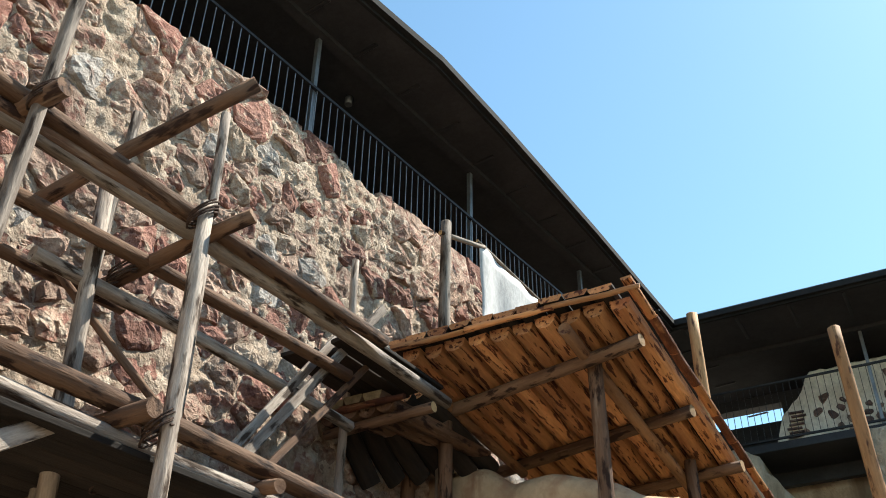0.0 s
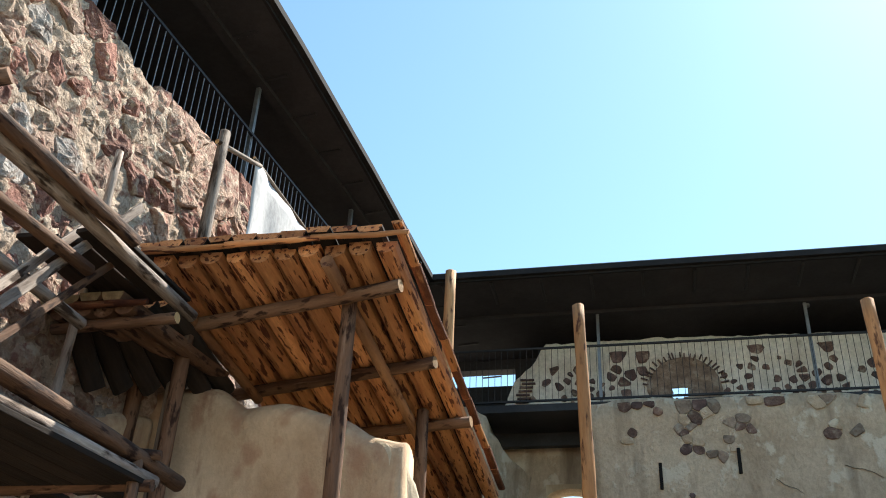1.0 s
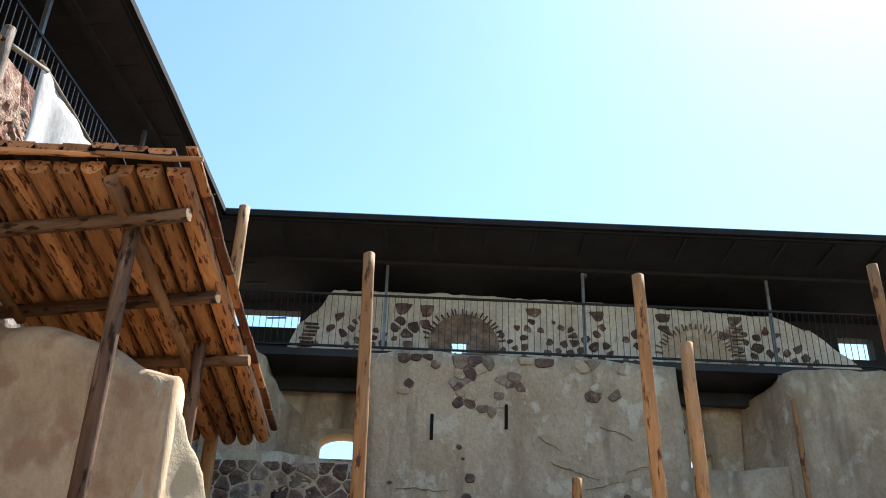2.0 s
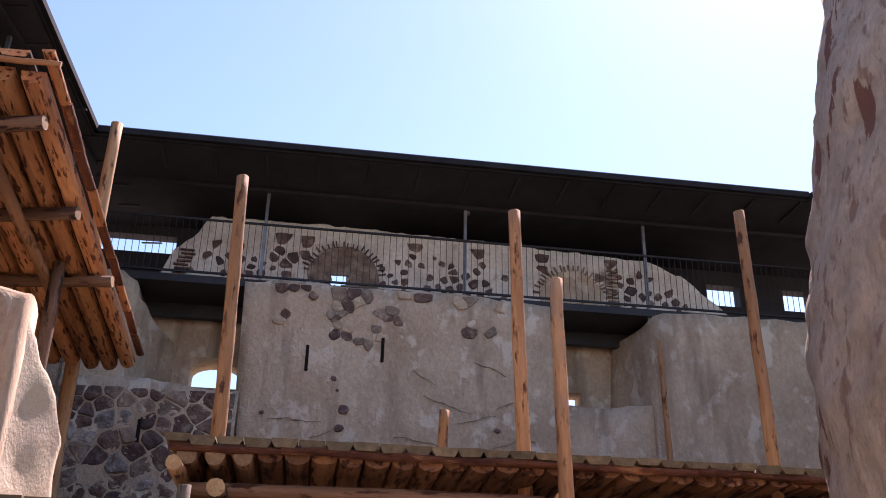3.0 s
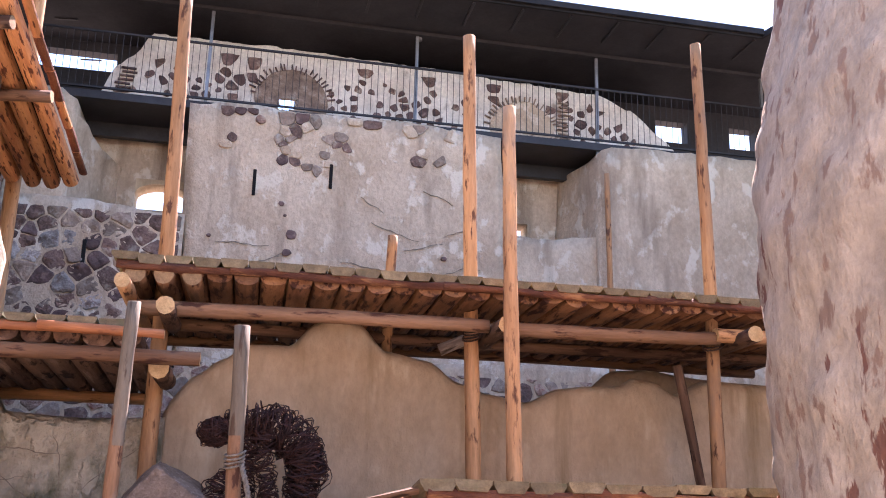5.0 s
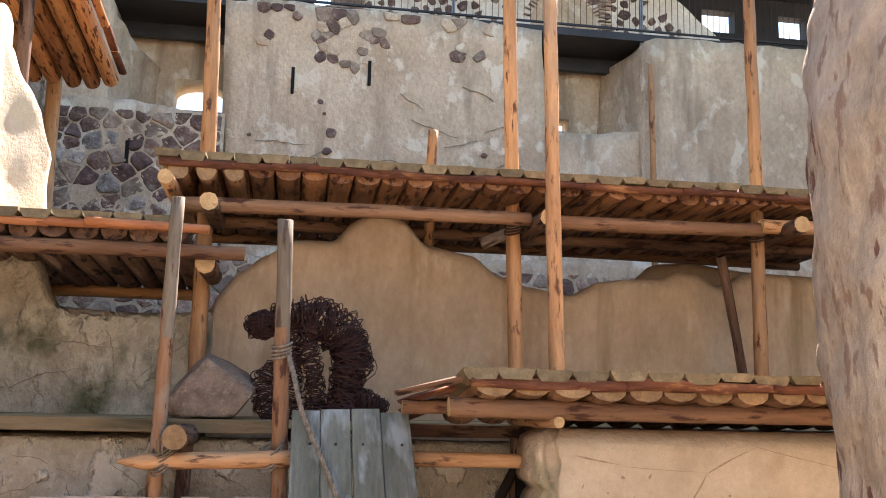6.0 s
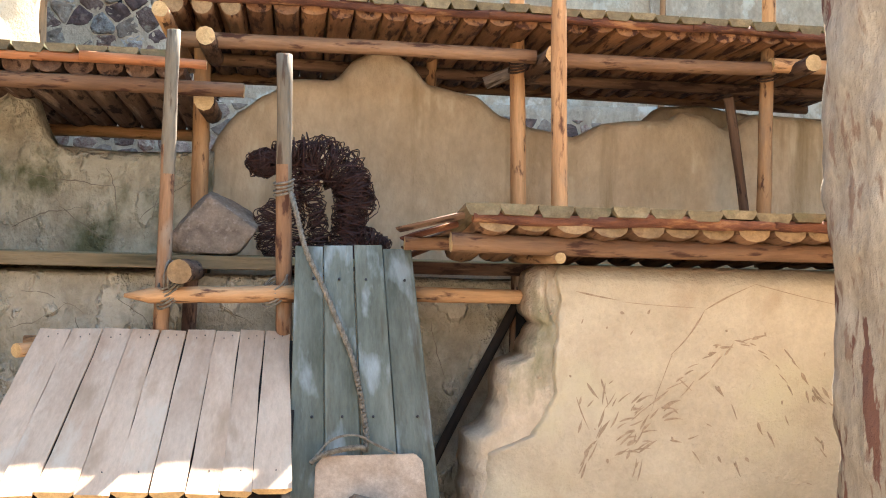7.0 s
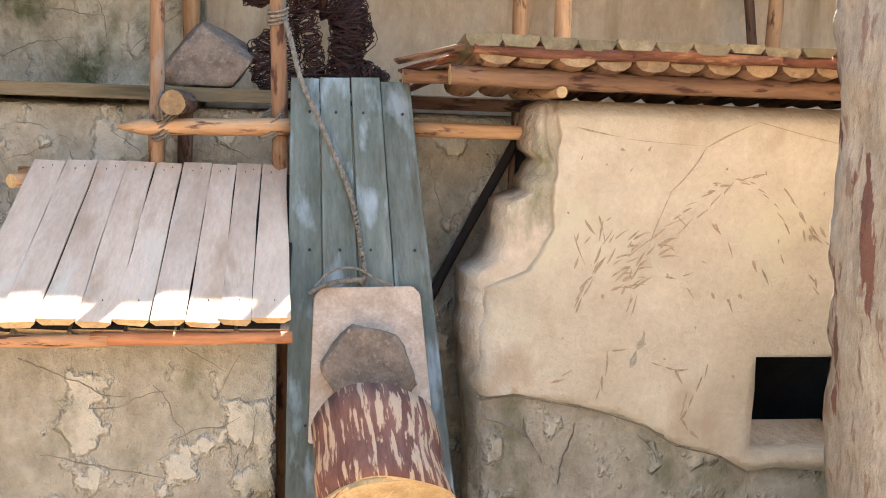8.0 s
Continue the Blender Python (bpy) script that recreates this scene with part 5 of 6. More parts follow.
# ropes to the hanging board
hang = [Vector((0.12, 7.32, 3.30)), Vector((0.17, 7.2, 3.12)), Vector((0.24, 7.1, 2.86)), on_chute(0.36, 2.6, 0.03), on_chute(0.44, 2.42, 0.025), on_chute(0.555, 2.15, 0.025), on_chute(0.605, 1.95, 0.025), on_chute(0.635, 1.78, 0.025), on_chute(0.655, 1.61, 0.035), on_chute(0.64, 1.53, 0.06)]


def curve_through(pts, per=6):
    out = []
    for i in range(len(pts) - 1):
        p0, p1, p2, p3 = pts[max(i - 1, 0)], pts[i], pts[i + 1], pts[min(i + 2, len(pts) - 1)]
        for j in range(per):
            t = j / per
            out.append(0.5 * ((2 * p1) + (p2 - p0) * t + (2 * p0 - 5 * p1 + 4 * p2 - p3) * t * t + (3 * p1 - p0 - 3 * p2 + p3) * t ** 3))
    return out + [pts[-1]]


def twisted_rope(name, pts, r, label):
    """Two strands wound round a line."""
    line = curve_through(pts, 14)
    vs, fs = [], []
    for ph in (0, math.pi * 2 / 3, math.pi * 4 / 3):
        strand = []
        for i, p in enumerate(line):
            d = (line[min(i + 1, len(line) - 1)] - line[max(i - 1, 0)]).normalized()
            s = d.cross(Vector((0.3, 0.9, 0.2))).normalized()
            a = i * 0.9 + ph
            strand.append(p + 0.55 * r * (math.cos(a) * s + math.sin(a) * d.cross(s)))
        v, f = tube_data(strand, r * 0.62, 5, False, len(vs))
        vs += v
        fs += f
    return tagged(part(name, mesh(name, vs, fs, "rope")), label, "rope")


twisted_rope("hanging_rope", hang, 0.019, "twisted grey hemp rope hanging from the post to the board")
twisted_rope("rope_loop", [on_chute(0.29, 1.46, 0.07), on_chute(0.36, 1.50, 0.09), on_chute(0.5, 1.53, 0.10), on_chute(0.60, 1.54, 0.10), on_chute(0.64, 1.53, 0.09)], 0.017, "twisted rope knotted at the top of the hanging board")
tagged(tube("rope_tie", curve_through([on_chute(0.30, 1.47, 0.08), on_chute(0.42, 1.59, 0.08), on_chute(0.58, 1.62, 0.07), on_chute(0.72, 1.56, 0.07), on_chute(0.84, 1.51, 0.07)]), 0.009, "rope"), "thin dark rope looped over the hanging board", "rope")

# scaffold of round poles before the rubble wall
scaffold = thing("log_scaffold", (-4.4, 3.5, 4.9), "weathered round-pole scaffold lashed together before the rubble wall", "scaffold")
RAILS = [
    ("ledger", (-4.52, 0.4, 7.10), (-3.84, 5.45, 6.82), 0.075, "brown_log"),
    ("ledger", (-4.56, 1.0, 6.86), (-3.86, 6.55, 6.74), 0.072, "grey_log"),
    ("ledger", (-4.62, 0.4, 6.90), (-4.12, 3.75, 6.90), 0.075, "brown_log"),
    ("ledger", (-4.95, 0.9, 6.60), (-4.28, 5.6, 6.69), 0.068, "brown_log"),
    ("ledger", (-5.25, 1.2, 6.52), (-4.93, 3.7, 6.52), 0.060, "brown_log"),
    ("ledger", (-4.80, 2.8, 6.43), (-4.40, 5.85, 6.35), 0.062, "grey_log"),
    ("ledger", (-4.52, 0.6, 5.30), (-3.74, 6.25, 5.19), 0.070, "grey_log"),
    ("ledger", (-4.55, 0.6, 5.43), (-3.72, 6.6, 5.29), 0.085, "brown_log"),
    ("ledger", (-4.78, 0.6, 5.22), (-3.98, 6.4, 5.36), 0.075, "dark_plank"),
    ("putlog", (-5.0, 2.80, 6.86), (-3.56, 3.26, 7.72), 0.070, "brown_log"),
    ("putlog", (-5.05, 2.12, 6.86), (-4.00, 2.16, 6.96), 0.075, "brown_log"),
    ("putlog", (-5.0, 3.42, 6.50), (-3.80, 3.67, 6.94), 0.070, "brown_log"),
    ("putlog", (-5.0, 3.22, 5.32), (-3.86, 3.18, 5.31), 0.075, "brown_log"),
    ("putlog", (-5.0, 4.55, 5.36), (-3.82, 4.30, 5.22), 0.06, "brown_log"),
    ("standard", (-4.18, 2.14, 2.0), (-4.17, 2.19, 8.4), 0.058, "grey_log"),
    ("standard", (-4.02, 3.38, 1.5), (-4.01, 3.43, 6.95), 0.066, "grey_log"),
    ("standard", (-4.60, 3.74, 2.0), (-4.70, 3.14, 7.15), 0.070, "grey_log"),
    ("standard", (-4.5, 3.93, 4.0), (-4.5, 3.92, 8.37), 0.052, "grey_log"),
    ("standard", (-4.97, 3.43, 4.0), (-4.97, 3.44, 8.2), 0.050, "grey_log"),
    ("standard", (-4.81, 6.2, 4.0), (-4.80, 6.3, 8.42), 0.048, "grey_log"),
    ("standard", (-5.12, 3.53, 4.0), (-5.12, 3.54, 6.8), 0.060, "brown_log"),
    ("putlog", (-4.95, 6.05, 5.10), (-3.66, 6.1, 5.12), 0.06, "brown_log"),
    ("putlog", (-4.25, 5.95, 5.40), (-3.66, 6.15, 5.36), 0.05, "brown_log"),
    ("standard", (-3.80, 6.0, 2.0), (-3.78, 6.02, 5.32), 0.06, "brown_log"),
    ("brace", (-4.98, 3.1, 6.55), (-4.2, 3.78, 5.42), 0.035, "brown_log"),
]
for nm, a, b, r, mt in RAILS:
    if nm == "standard" and a[2] < 2.5:
        a = (a[0], a[1], GROUND_Z)
    log(nm, a, b, r * 0.86, r * 0.78, mt, scaffold, "", 14, None, 0.16, 0.008, mt)
for a, b, w, mt in (((-4.33, 4.49, 5.57), (-4.36, 6.22, 7.69), 0.085, "grey_log"), ((-4.39, 4.43, 5.61), (-4.47, 5.72, 7.2), 0.075, "grey_log"), ((-4.30, 4.75, 5.6), (-4.32, 5.95, 6.95), 0.06, "brown_log"), ((-4.27, 2.2, 4.7), (-4.25, 2.85, 5.16), 0.11, "grey_log")):
    slab("brace_board", a, b, (0, 0.7, -0.7), w, 0.03, mt, scaffold, "", 0.0, mt)
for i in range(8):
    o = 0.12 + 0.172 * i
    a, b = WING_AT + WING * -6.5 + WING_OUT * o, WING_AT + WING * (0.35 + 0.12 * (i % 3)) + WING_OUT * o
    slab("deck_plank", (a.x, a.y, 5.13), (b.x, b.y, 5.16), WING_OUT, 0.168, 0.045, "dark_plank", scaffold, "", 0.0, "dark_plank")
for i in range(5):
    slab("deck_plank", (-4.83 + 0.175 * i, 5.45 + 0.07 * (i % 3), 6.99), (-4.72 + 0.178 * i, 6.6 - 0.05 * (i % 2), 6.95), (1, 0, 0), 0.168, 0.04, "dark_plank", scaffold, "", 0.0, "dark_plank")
for p, r in (((-4.17, 2.17, 6.98), 0.10), ((-4.02, 3.42, 6.86), 0.105), ((-4.02, 3.39, 5.30), 0.10), ((-4.66, 3.4, 6.58), 0.10), ((-4.62, 3.62, 5.2), 0.10)):
    ob = lashing(p, r * 0.88, 4, "dark rope lashing", 0.9, "z", "old_rope", 0.008)
    del ob["category"]
    under(ob, scaffold)

# white tarpaulin on the railing above the shed
vs, fs = [], []
ta, tb = Vector((-4.31, 8.11, 9.58)), Vector((-4.12, 9.6, 9.44))
for i in range(25):
    u = i / 24
    for j in range(13):
        w = j / 12
        p = ta.lerp(tb, u) - Vector((0, 0, 1.5 * w))
        vs.append(p + WING_OUT * (0.035 * math.sin(u * 14 + 2 * w) * (0.3 + w) + 0.02 * wob((u * 6, w * 3, 0), 1)) + Vector((0, 0, -0.03 * math.sin(u * 3.14))))
for i in range(24):
    for j in range(12):
        a = i * 13 + j
        fs.append((a, a + 13, a + 14, a + 1))
tarp = thing("tarpaulin", ta, "white hanging tarpaulin sheet on a cross pole above the shed", "sheet")
cl = part("sheet", mesh("sheet", vs, fs, "cloth"), tarp)
sol = cl.modifiers.new("thickness", "SOLIDIFY")
sol.thickness = 0.006
log("cross_pole", (-4.50, 7.5, 9.42), (-4.28, 8.2, 9.56), 0.03, 0.028, "grey_log", tarp)
log("cross_pole", ta + Vector((0, -0.05, 0.01)), tb + Vector((0, 0.1, 0.01)), 0.02, 0.02, "grey_log", tarp)


# ---------------------------------------------------------------- wire sculpture: one plain mesh of bent wire
def wire_sculpture():
    """Limbs of wound wire: rings round each limb's line, loose and uneven, with stray loops."""
    rnd = random.Random(12)
    vs, fs = [], []
    limbs = [  # rows of x, z, radius; depth y; rings
        ([(-0.13, 3.565, 0.115), (-0.105, 3.565, 0.13), (-0.08, 3.57, 0.125)], 8.20, 60),
        ([(0.0, 3.65, 0.09), (0.17, 3.66, 0.14), (0.375, 3.625, 0.195), (0.55, 3.53, 0.20), (0.65, 3.37, 0.165)], 8.22, 150),
        ([(0.64, 3.47, 0.15), (0.625, 3.23, 0.165), (0.61, 3.05, 0.15), (0.60, 2.87, 0.17)], 8.22, 120),
        ([(0.30, 3.58, 0.12), (0.29, 3.42, 0.10), (0.33, 3.22, 0.085), (0.36, 3.05, 0.095), (0.36, 2.87, 0.12)], 8.17, 84),
        ([(0.18, 3.56, 0.11), (0.17, 3.38, 0.085), (0.18, 3.20, 0.08), (0.18, 2.87, 0.11)], 8.24, 80),
        ([(0.06, 3.26, 0.05), (-0.03, 3.17, 0.095), (-0.065, 3.06, 0.12), (-0.04, 2.94, 0.11), (0.0, 2.84, 0.10)], 8.18, 56),
        ([(0.70, 2.98, 0.13), (0.80, 2.96, 0.10), (0.90, 2.93, 0.07)], 8.22, 46),
    ]
    for rows, y, count in limbs:
        loose = 3.0 if count == 60 else 1.0
        line = curve_through([Vector(r) for r in rows], 10)
        for q in range(int(count * 1.35)):
            t = (q + rnd.random()) / count * (len(line) - 1)
            i = min(int(t), len(line) - 2)
            here = line[i].lerp(line[i + 1], t - i)
            d = Vector((line[i + 1].x - line[i].x, 0, line[i + 1].y - line[i].y)).normalized()
            tilt = loose * (0.8 if q % 4 else 1.6)
            ax = (d + Vector((rnd.gauss(0, tilt), rnd.gauss(0, tilt), rnd.gauss(0, tilt))) * 0.5).normalized()
            u = ax.cross(Vector((0.2, 0.9, 0.3))).normalized()
            w = ax.cross(u)
            r = here.z * (rnd.uniform(0.80, 1.02) if q % 3 else rnd.uniform(0.5, 0.8))
            ph = rnd.uniform(0, 6.28)
            pts = []
            for k in range(16):
                a = 2 * math.pi * k / 16 + ph
                rr = r * (1 + 0.10 * math.sin(2 * a + q) + rnd.uniform(-0.06, 0.06))
                pts.append(Vector((here.x, y, here.y)) + rr * (u * math.cos(a) + 0.95 * w * math.sin(a)))
            v, f = tube_data(pts, 0.0050, 3, True, len(vs))
            vs += v
            fs += f
    return tagged(part("wire_sculpture", mesh("wire_sculpture", vs, fs, "wire")), "dark rusty bent-wire crouching animal sculpture on the platform", "sculpture")


wire_sculpture()


# ---------------------------------------------------------------- carved and imprinted marks, slits
def streaks(name, parent, rows, y, mat, width, label=""):
    """Thin tapering grooves in plaster: rows of x, z, length, angle in degrees, bend."""
    vs, fs = [], []
    for x, z, length, ang, bend in rows:
        n = 9
        base = len(vs)
        a = radians(ang)
        px, pz = x, z
        fat = 0.45 + 0.9 * abs(wob((x * 31, z * 31, 2), 1)) * 1.6
        for i in range(n):
            u = i / (n - 1)
            w = width * fat * (0.10 + math.sin(math.pi * u ** 0.7)) * (0.8 + 0.5 * wob((px * 20, pz * 20, 0), 1))
            nx, nz = -math.sin(a), math.cos(a)
            yy = y + 0.03 * wob((px, pz, 3), 1.2) + 0.012 * wob((px, pz, 8), 4)
            vs += [(px + nx * w, yy, pz + nz * w), (px - nx * w, yy, pz - nz * w), (px + nx * w, yy + 0.02, pz + nz * w), (px - nx * w, yy + 0.02, pz - nz * w)]
            px += math.cos(a) * length / (n - 1)
            pz += math.sin(a) * length / (n - 1)
            a += radians(bend) / (n - 1)
        for i in range(n - 1):
            q = base + 4 * i
            fs += [(q, q + 1, q + 5, q + 4), (q + 1, q + 3, q + 7, q + 5), (q + 2, q, q + 4, q + 6)]
    return part(name, mesh(name, vs, fs, mat, False), parent, None, label)


rnd = random.Random(4)
rows = []
for i in range(30):
    rows.append((2.66 + rnd.uniform(-0.16, 0.24), 1.60 + rnd.uniform(-0.20, 0.24), rnd.uniform(0.06, 0.17), rnd.uniform(5, 45), rnd.uniform(-40, 10)))
for i in range(22):
    rows.append((2.35 + rnd.uniform(-0.15, 0.35), 1.50 + rnd.uniform(-0.32, 0.36), rnd.uniform(0.05, 0.17), rnd.uniform(45, 75), rnd.uniform(-25, 25)))
for i in range(15):
    a = i / 14
    rows.append((2.95 + 0.9 * a + rnd.uniform(-0.03, 0.03), 1.95 + 0.30 * math.sin(math.pi * a) + rnd.uniform(-0.03, 0.03), rnd.uniform(0.04, 0.11), 45 - 95 * a, rnd.uniform(-30, 0)))
for i in range(22):
    rows.append((rnd.uniform(2.9, 4.2), rnd.uniform(1.35, 2.0), rnd.uniform(0.03, 0.14), rnd.uniform(-80, -40), rnd.uniform(-25, 25)))
for i in range(26):
    rows.append((rnd.uniform(1.7, 4.2), rnd.uniform(0.7, 2.5), rnd.uniform(0.015, 0.05), rnd.uniform(-90, 90), 0))
rows += [(2.2, 1.85, 0.26, -72, 12), (2.42, 1.95, 0.16, -100, 5), (2.28, 1.95, 0.15, -60, 20)]
for chain in [[(2.511, 0.993), (2.48, 0.80), (2.452, 0.534)], [(2.535, 0.971), (2.667, 0.983)], [(2.069, 0.717), (2.279, 0.844)], [(2.852, 0.88), (3.06, 0.811), (3.164, 0.654), (3.135, 0.43), (3.315, 0.199)], [(3.06, 0.811), (3.195, 0.832)], [(3.329, 0.874), (3.22, 0.62), (3.119, 0.34)], [(2.878, 1.743), (3.128, 1.957), (3.46, 2.257), (3.681, 2.304)], [(3.803, 2.222), (4.04, 1.926), (4.174, 1.754)], [(2.939, 1.53), (3.161, 1.54)], [(2.633, 1.487), (2.831, 1.785)], [(2.383, 1.989), (2.463, 1.74)], [(2.91, 1.912), (3.058, 1.998)]]:
    for (xa, za), (xb, zb) in zip(chain, chain[1:]):
        far = math.hypot(xb - xa, zb - za)
        n = max(1, round(far / 0.14))
        for i in range(n):
            u = (i + 0.15 * rnd.uniform(-1, 1)) / n
            rows.append((xa + (xb - xa) * u, za + (zb - za) * u, far / n * rnd.uniform(0.7, 1.1), math.degrees(math.atan2(zb - za, xb - xa)) + rnd.uniform(-14, 14), rnd.uniform(-15, 15)))
streaks("stem_imprints", front_right, rows, 6.882, "mark", 0.0105, "brownish plant-stem imprints in the plaster")
low_edge = [(1.54, 0.60), (1.81, 0.625), (2.2, 0.556), (2.57, 0.47), (2.84, 0.374), (3.1, 0.21), (3.41, 0.132), (3.72, -0.03)]
# dark strip drawn as the shade line of the coat's lower lip
streaks("coat_edge", front_right, [(xa, za, 1.06 * math.hypot(xb - xa, zb - za), math.degrees(math.atan2(zb - za, xb - xa)), 0) for (xa, za), (xb, zb) in zip(low_edge, low_edge[1:])], 6.878, "crack", 0.006, "dark strip painted as the shade line along the plaster coat's broken lower edge")
streaks("smears", front_right, [(2.74, 0.98, 0.15, 55, 40), (2.69, 0.84, 0.13, 60, 30)], 6.880, "grey_wall", 0.045, "grey smears on the plaster")
streaks("cracks", front_right, [(2.176, 2.615, 0.35, -12, 4), (2.52, 2.544, 0.66, -5, 4), (3.173, 2.492, 0.42, -118, -20), (2.935, 2.164, 0.45, -112, 4), (3.173, 2.492, 0.43, 30, -8), (3.555, 2.697, 0.72, -14, 4)], 6.882, "mark", 0.006, "thin cracks in the plaster")



def wall_cracks(parent, y0, swell, k, starts, seed, width=0.0032, name="cracks"):
    """Meandering cracks that follow a plastered face standing along x; starts: x, z, length, angle."""
    rnd = random.Random(seed)
    vs, fs = [], []
    for x, z, length, ang in starts:
        n = max(6, int(length / 0.035))
        a = radians(ang)
        base = len(vs)
        for i in range(n):
            u = i / (n - 1)
            p = (x, y0, z)
            e = swell * wob(p, 0.9, k) * 2 + 0.35 * swell * wob(p, 3.1, k + 9) * 2
            w = width * (0.35 + 0.65 * math.sin(math.pi * min(1, u * 1.1 + 0.05))) * rnd.uniform(0.5, 1.4)
            yy = y0 - e - 0.006
            nx, nz = -math.sin(a), math.cos(a)
            vs += [(x + nx * w, yy, z + nz * w), (x - nx * w, yy, z - nz * w), (x + nx * w, yy + 0.02, z + nz * w), (x - nx * w, yy + 0.02, z - nz * w)]
            a += rnd.uniform(-0.8, 0.8)
            a += 0.6 * (radians(ang) - a)
            x += math.cos(a) * length / (n - 1)
            z += math.sin(a) * length / (n - 1)
        for i in range(n - 1):
            q = base + 4 * i
            fs += [(q, q + 1, q + 5, q + 4), (q + 1, q + 3, q + 7, q + 5), (q + 2, q, q + 4, q + 6)]
    return part(name, mesh(name, vs, fs, "crack", False), parent)


low_left, mossy, below = bpy.data.objects["wall_low_left"], bpy.data.objects["wall_mossy"], bpy.data.objects["wall_under_platform"]
wall_cracks(low_left, 6.4, 0.035, 27.0, [(-1.5, 1.1, 0.7, -25), (-1.1, 0.75, 0.5, 10), (-0.7, 0.9, 0.55, -60), (-0.15, 1.1, 0.45, -120), (-0.25, 0.7, 0.4, -80), (-1.4, 0.45, 0.8, -5), (-0.6, 0.5, 0.5, 20), (-0.5, 1.15, 0.3, -40), (-0.05, 0.75, 0.5, -95)], 3)
wall_cracks(mossy, 9.2, 0.055, 9.0, [(-2.2, 3.5, 0.9, -5), (-1.9, 3.2, 0.6, -30), (-1.5, 3.55, 0.5, -70), (-1.2, 3.1, 0.6, 40), (-2.3, 3.0, 0.7, 15), (-1.0, 3.5, 0.4, -100)], 4, 0.0045)
wall_cracks(below, 8.05, 0.03, 21.0, [(-1.9, 2.5, 0.5, -20), (-1.5, 2.3, 0.4, -75), (-2.0, 2.2, 0.5, 25), (-1.2, 2.45, 0.4, -50), (1.3, 2.3, 0.5, -80), (-0.4, 2.4, 0.3, -30)], 5)
wall_cracks(buttress, 15.975, 0.0, 0.0, [(2.1, 7.75, 0.9, -12), (2.7, 7.3, 0.7, 10), (1.6, 7.0, 0.8, -8), (3.4, 7.6, 0.5, 25), (-0.5, 7.2, 0.9, -5), (-0.6, 6.6, 1.2, 4), (2.3, 6.7, 1.0, -15), (3.3, 6.9, 0.8, 12), (1.9, 8.2, 0.5, -35), (3.0, 8.4, 0.6, -20), (0.2, 6.9, 0.6, 15)], 7, 0.005)
wall_cracks(front_right, 6.905, 0.0, 0.0, [(1.5, 0.5, 0.5, -30), (1.9, 0.45, 0.4, -70), (2.3, 0.4, 0.5, -100), (2.8, 0.3, 0.3, -60)], 6)
for x, z0, z1, y in ((0.065, 8.06, 8.52, 15.955), (1.36, 8.3, 8.74, 15.955)):
    box("wall_slit", (x - 0.028, y, z0), (x + 0.028, y + 0.12, z1), "void", buttress, "dark narrow iron slit", 0.008)
box("wall_slit", (-2.56, 15.91, 6.56), (-2.50, 16.02, 7.05), "void", recess_left, "dark narrow iron slit", 0.008)


# ---------------------------------------------------------------- masonry pieces, last
def jitter_sites(lo, hi, sx, sy, rnd, squeeze=0.35):
    out, row, y = [], 0, lo[1]
    while y < hi[1] + sy:
        x = lo[0] + (0.5 * sx if row % 2 else 0)
        while x < hi[0] + sx:
            out.append((x + rnd.uniform(-squeeze, squeeze) * sx, y + rnd.uniform(-squeeze, squeeze) * sy))
            x += sx * rnd.uniform(0.7, 1.35)
        y += sy
        row += 1
    return out


rnd = random.Random(21)
def mixed_sites(lo, hi, least, most, tries, rnd, flat=1.35):
    """Places of stones of mixed size, wider than high: each keeps its own distance from the others."""
    out, grid = [], {}
    for _ in range(tries):
        x, y = rnd.uniform(lo[0], hi[0]), rnd.uniform(lo[1], hi[1])
        r = least + (most - least) * rnd.random() ** 1.6
        gx, gy = int(x / most / flat), int(y / most)
        near = [q for i in (-1, 0, 1) for j in (-1, 0, 1) for q in grid.get((gx + i, gy + j), [])]
        if all(math.hypot((x - a) / flat, y - b) > (r + c) / 2 for a, b, c in near):
            grid.setdefault((gx, gy), []).append((x, y, r))
            out.append((x, y))
    return out


sites = mixed_sites((-7.0, 4.3), (6.3, 9.9), 0.13, 0.52, 9000, rnd)
keep = [p for p in sites if p[1] < steps(wing_tops, p[0]) - 0.10]
polys = [p if rnd.random() < 0.88 else [] for p in cells(keep, (-7.2, 4.2), (6.5, 9.88), 1.2)]
stones(wall_west, polys, wing_frame, [("stone", 7), ("red_stone", 4), ("grey_stone", 1), ("mortar", 1)], 0.004, 0.056, 300, lambda i: abs(keep[i][0] + 1.0) + 0.6 * abs(keep[i][1] - 7.8), flat=True, crag=random.Random(5))



def face_at(y):
    m = Matrix(((1, 0, 0, 0), (0, 0, -1, y), (0, 1, 0, 0), (0, 0, 0, 1)))
    return m


# dark stones of mixed size in the limewashed ruin
ruin_top = [(-2.6, 9.9), (-2.3, 10.3), (-1.8, 10.88), (6.5, 10.85), (7.1, 10.5), (7.6, 10.1), (7.9, 9.8)]
sites = [(x, z) for x, z in mixed_sites((-2.5, 9.62), (8.4, 11.0), 0.09, 0.27, 6000, rnd, 1.5) if WALK_Z + 0.04 < z < steps(ruin_top, x)
         and (x - 0.62) ** 2 + (z - 10.12) ** 2 > 0.60 ** 2 and (x - 5.05) ** 2 + (z - 10.05) ** 2 > 0.62 ** 2]
lots = [p for p in cells(sites, (-2.7, 9.6), (8.6, 11.0), 1.2) if len(p) > 2 and max(q[0] for q in p) - min(q[0] for q in p) < 0.46 and max(q[1] for q in p) - min(q[1] for q in p) < 0.34]
random.seed(9)
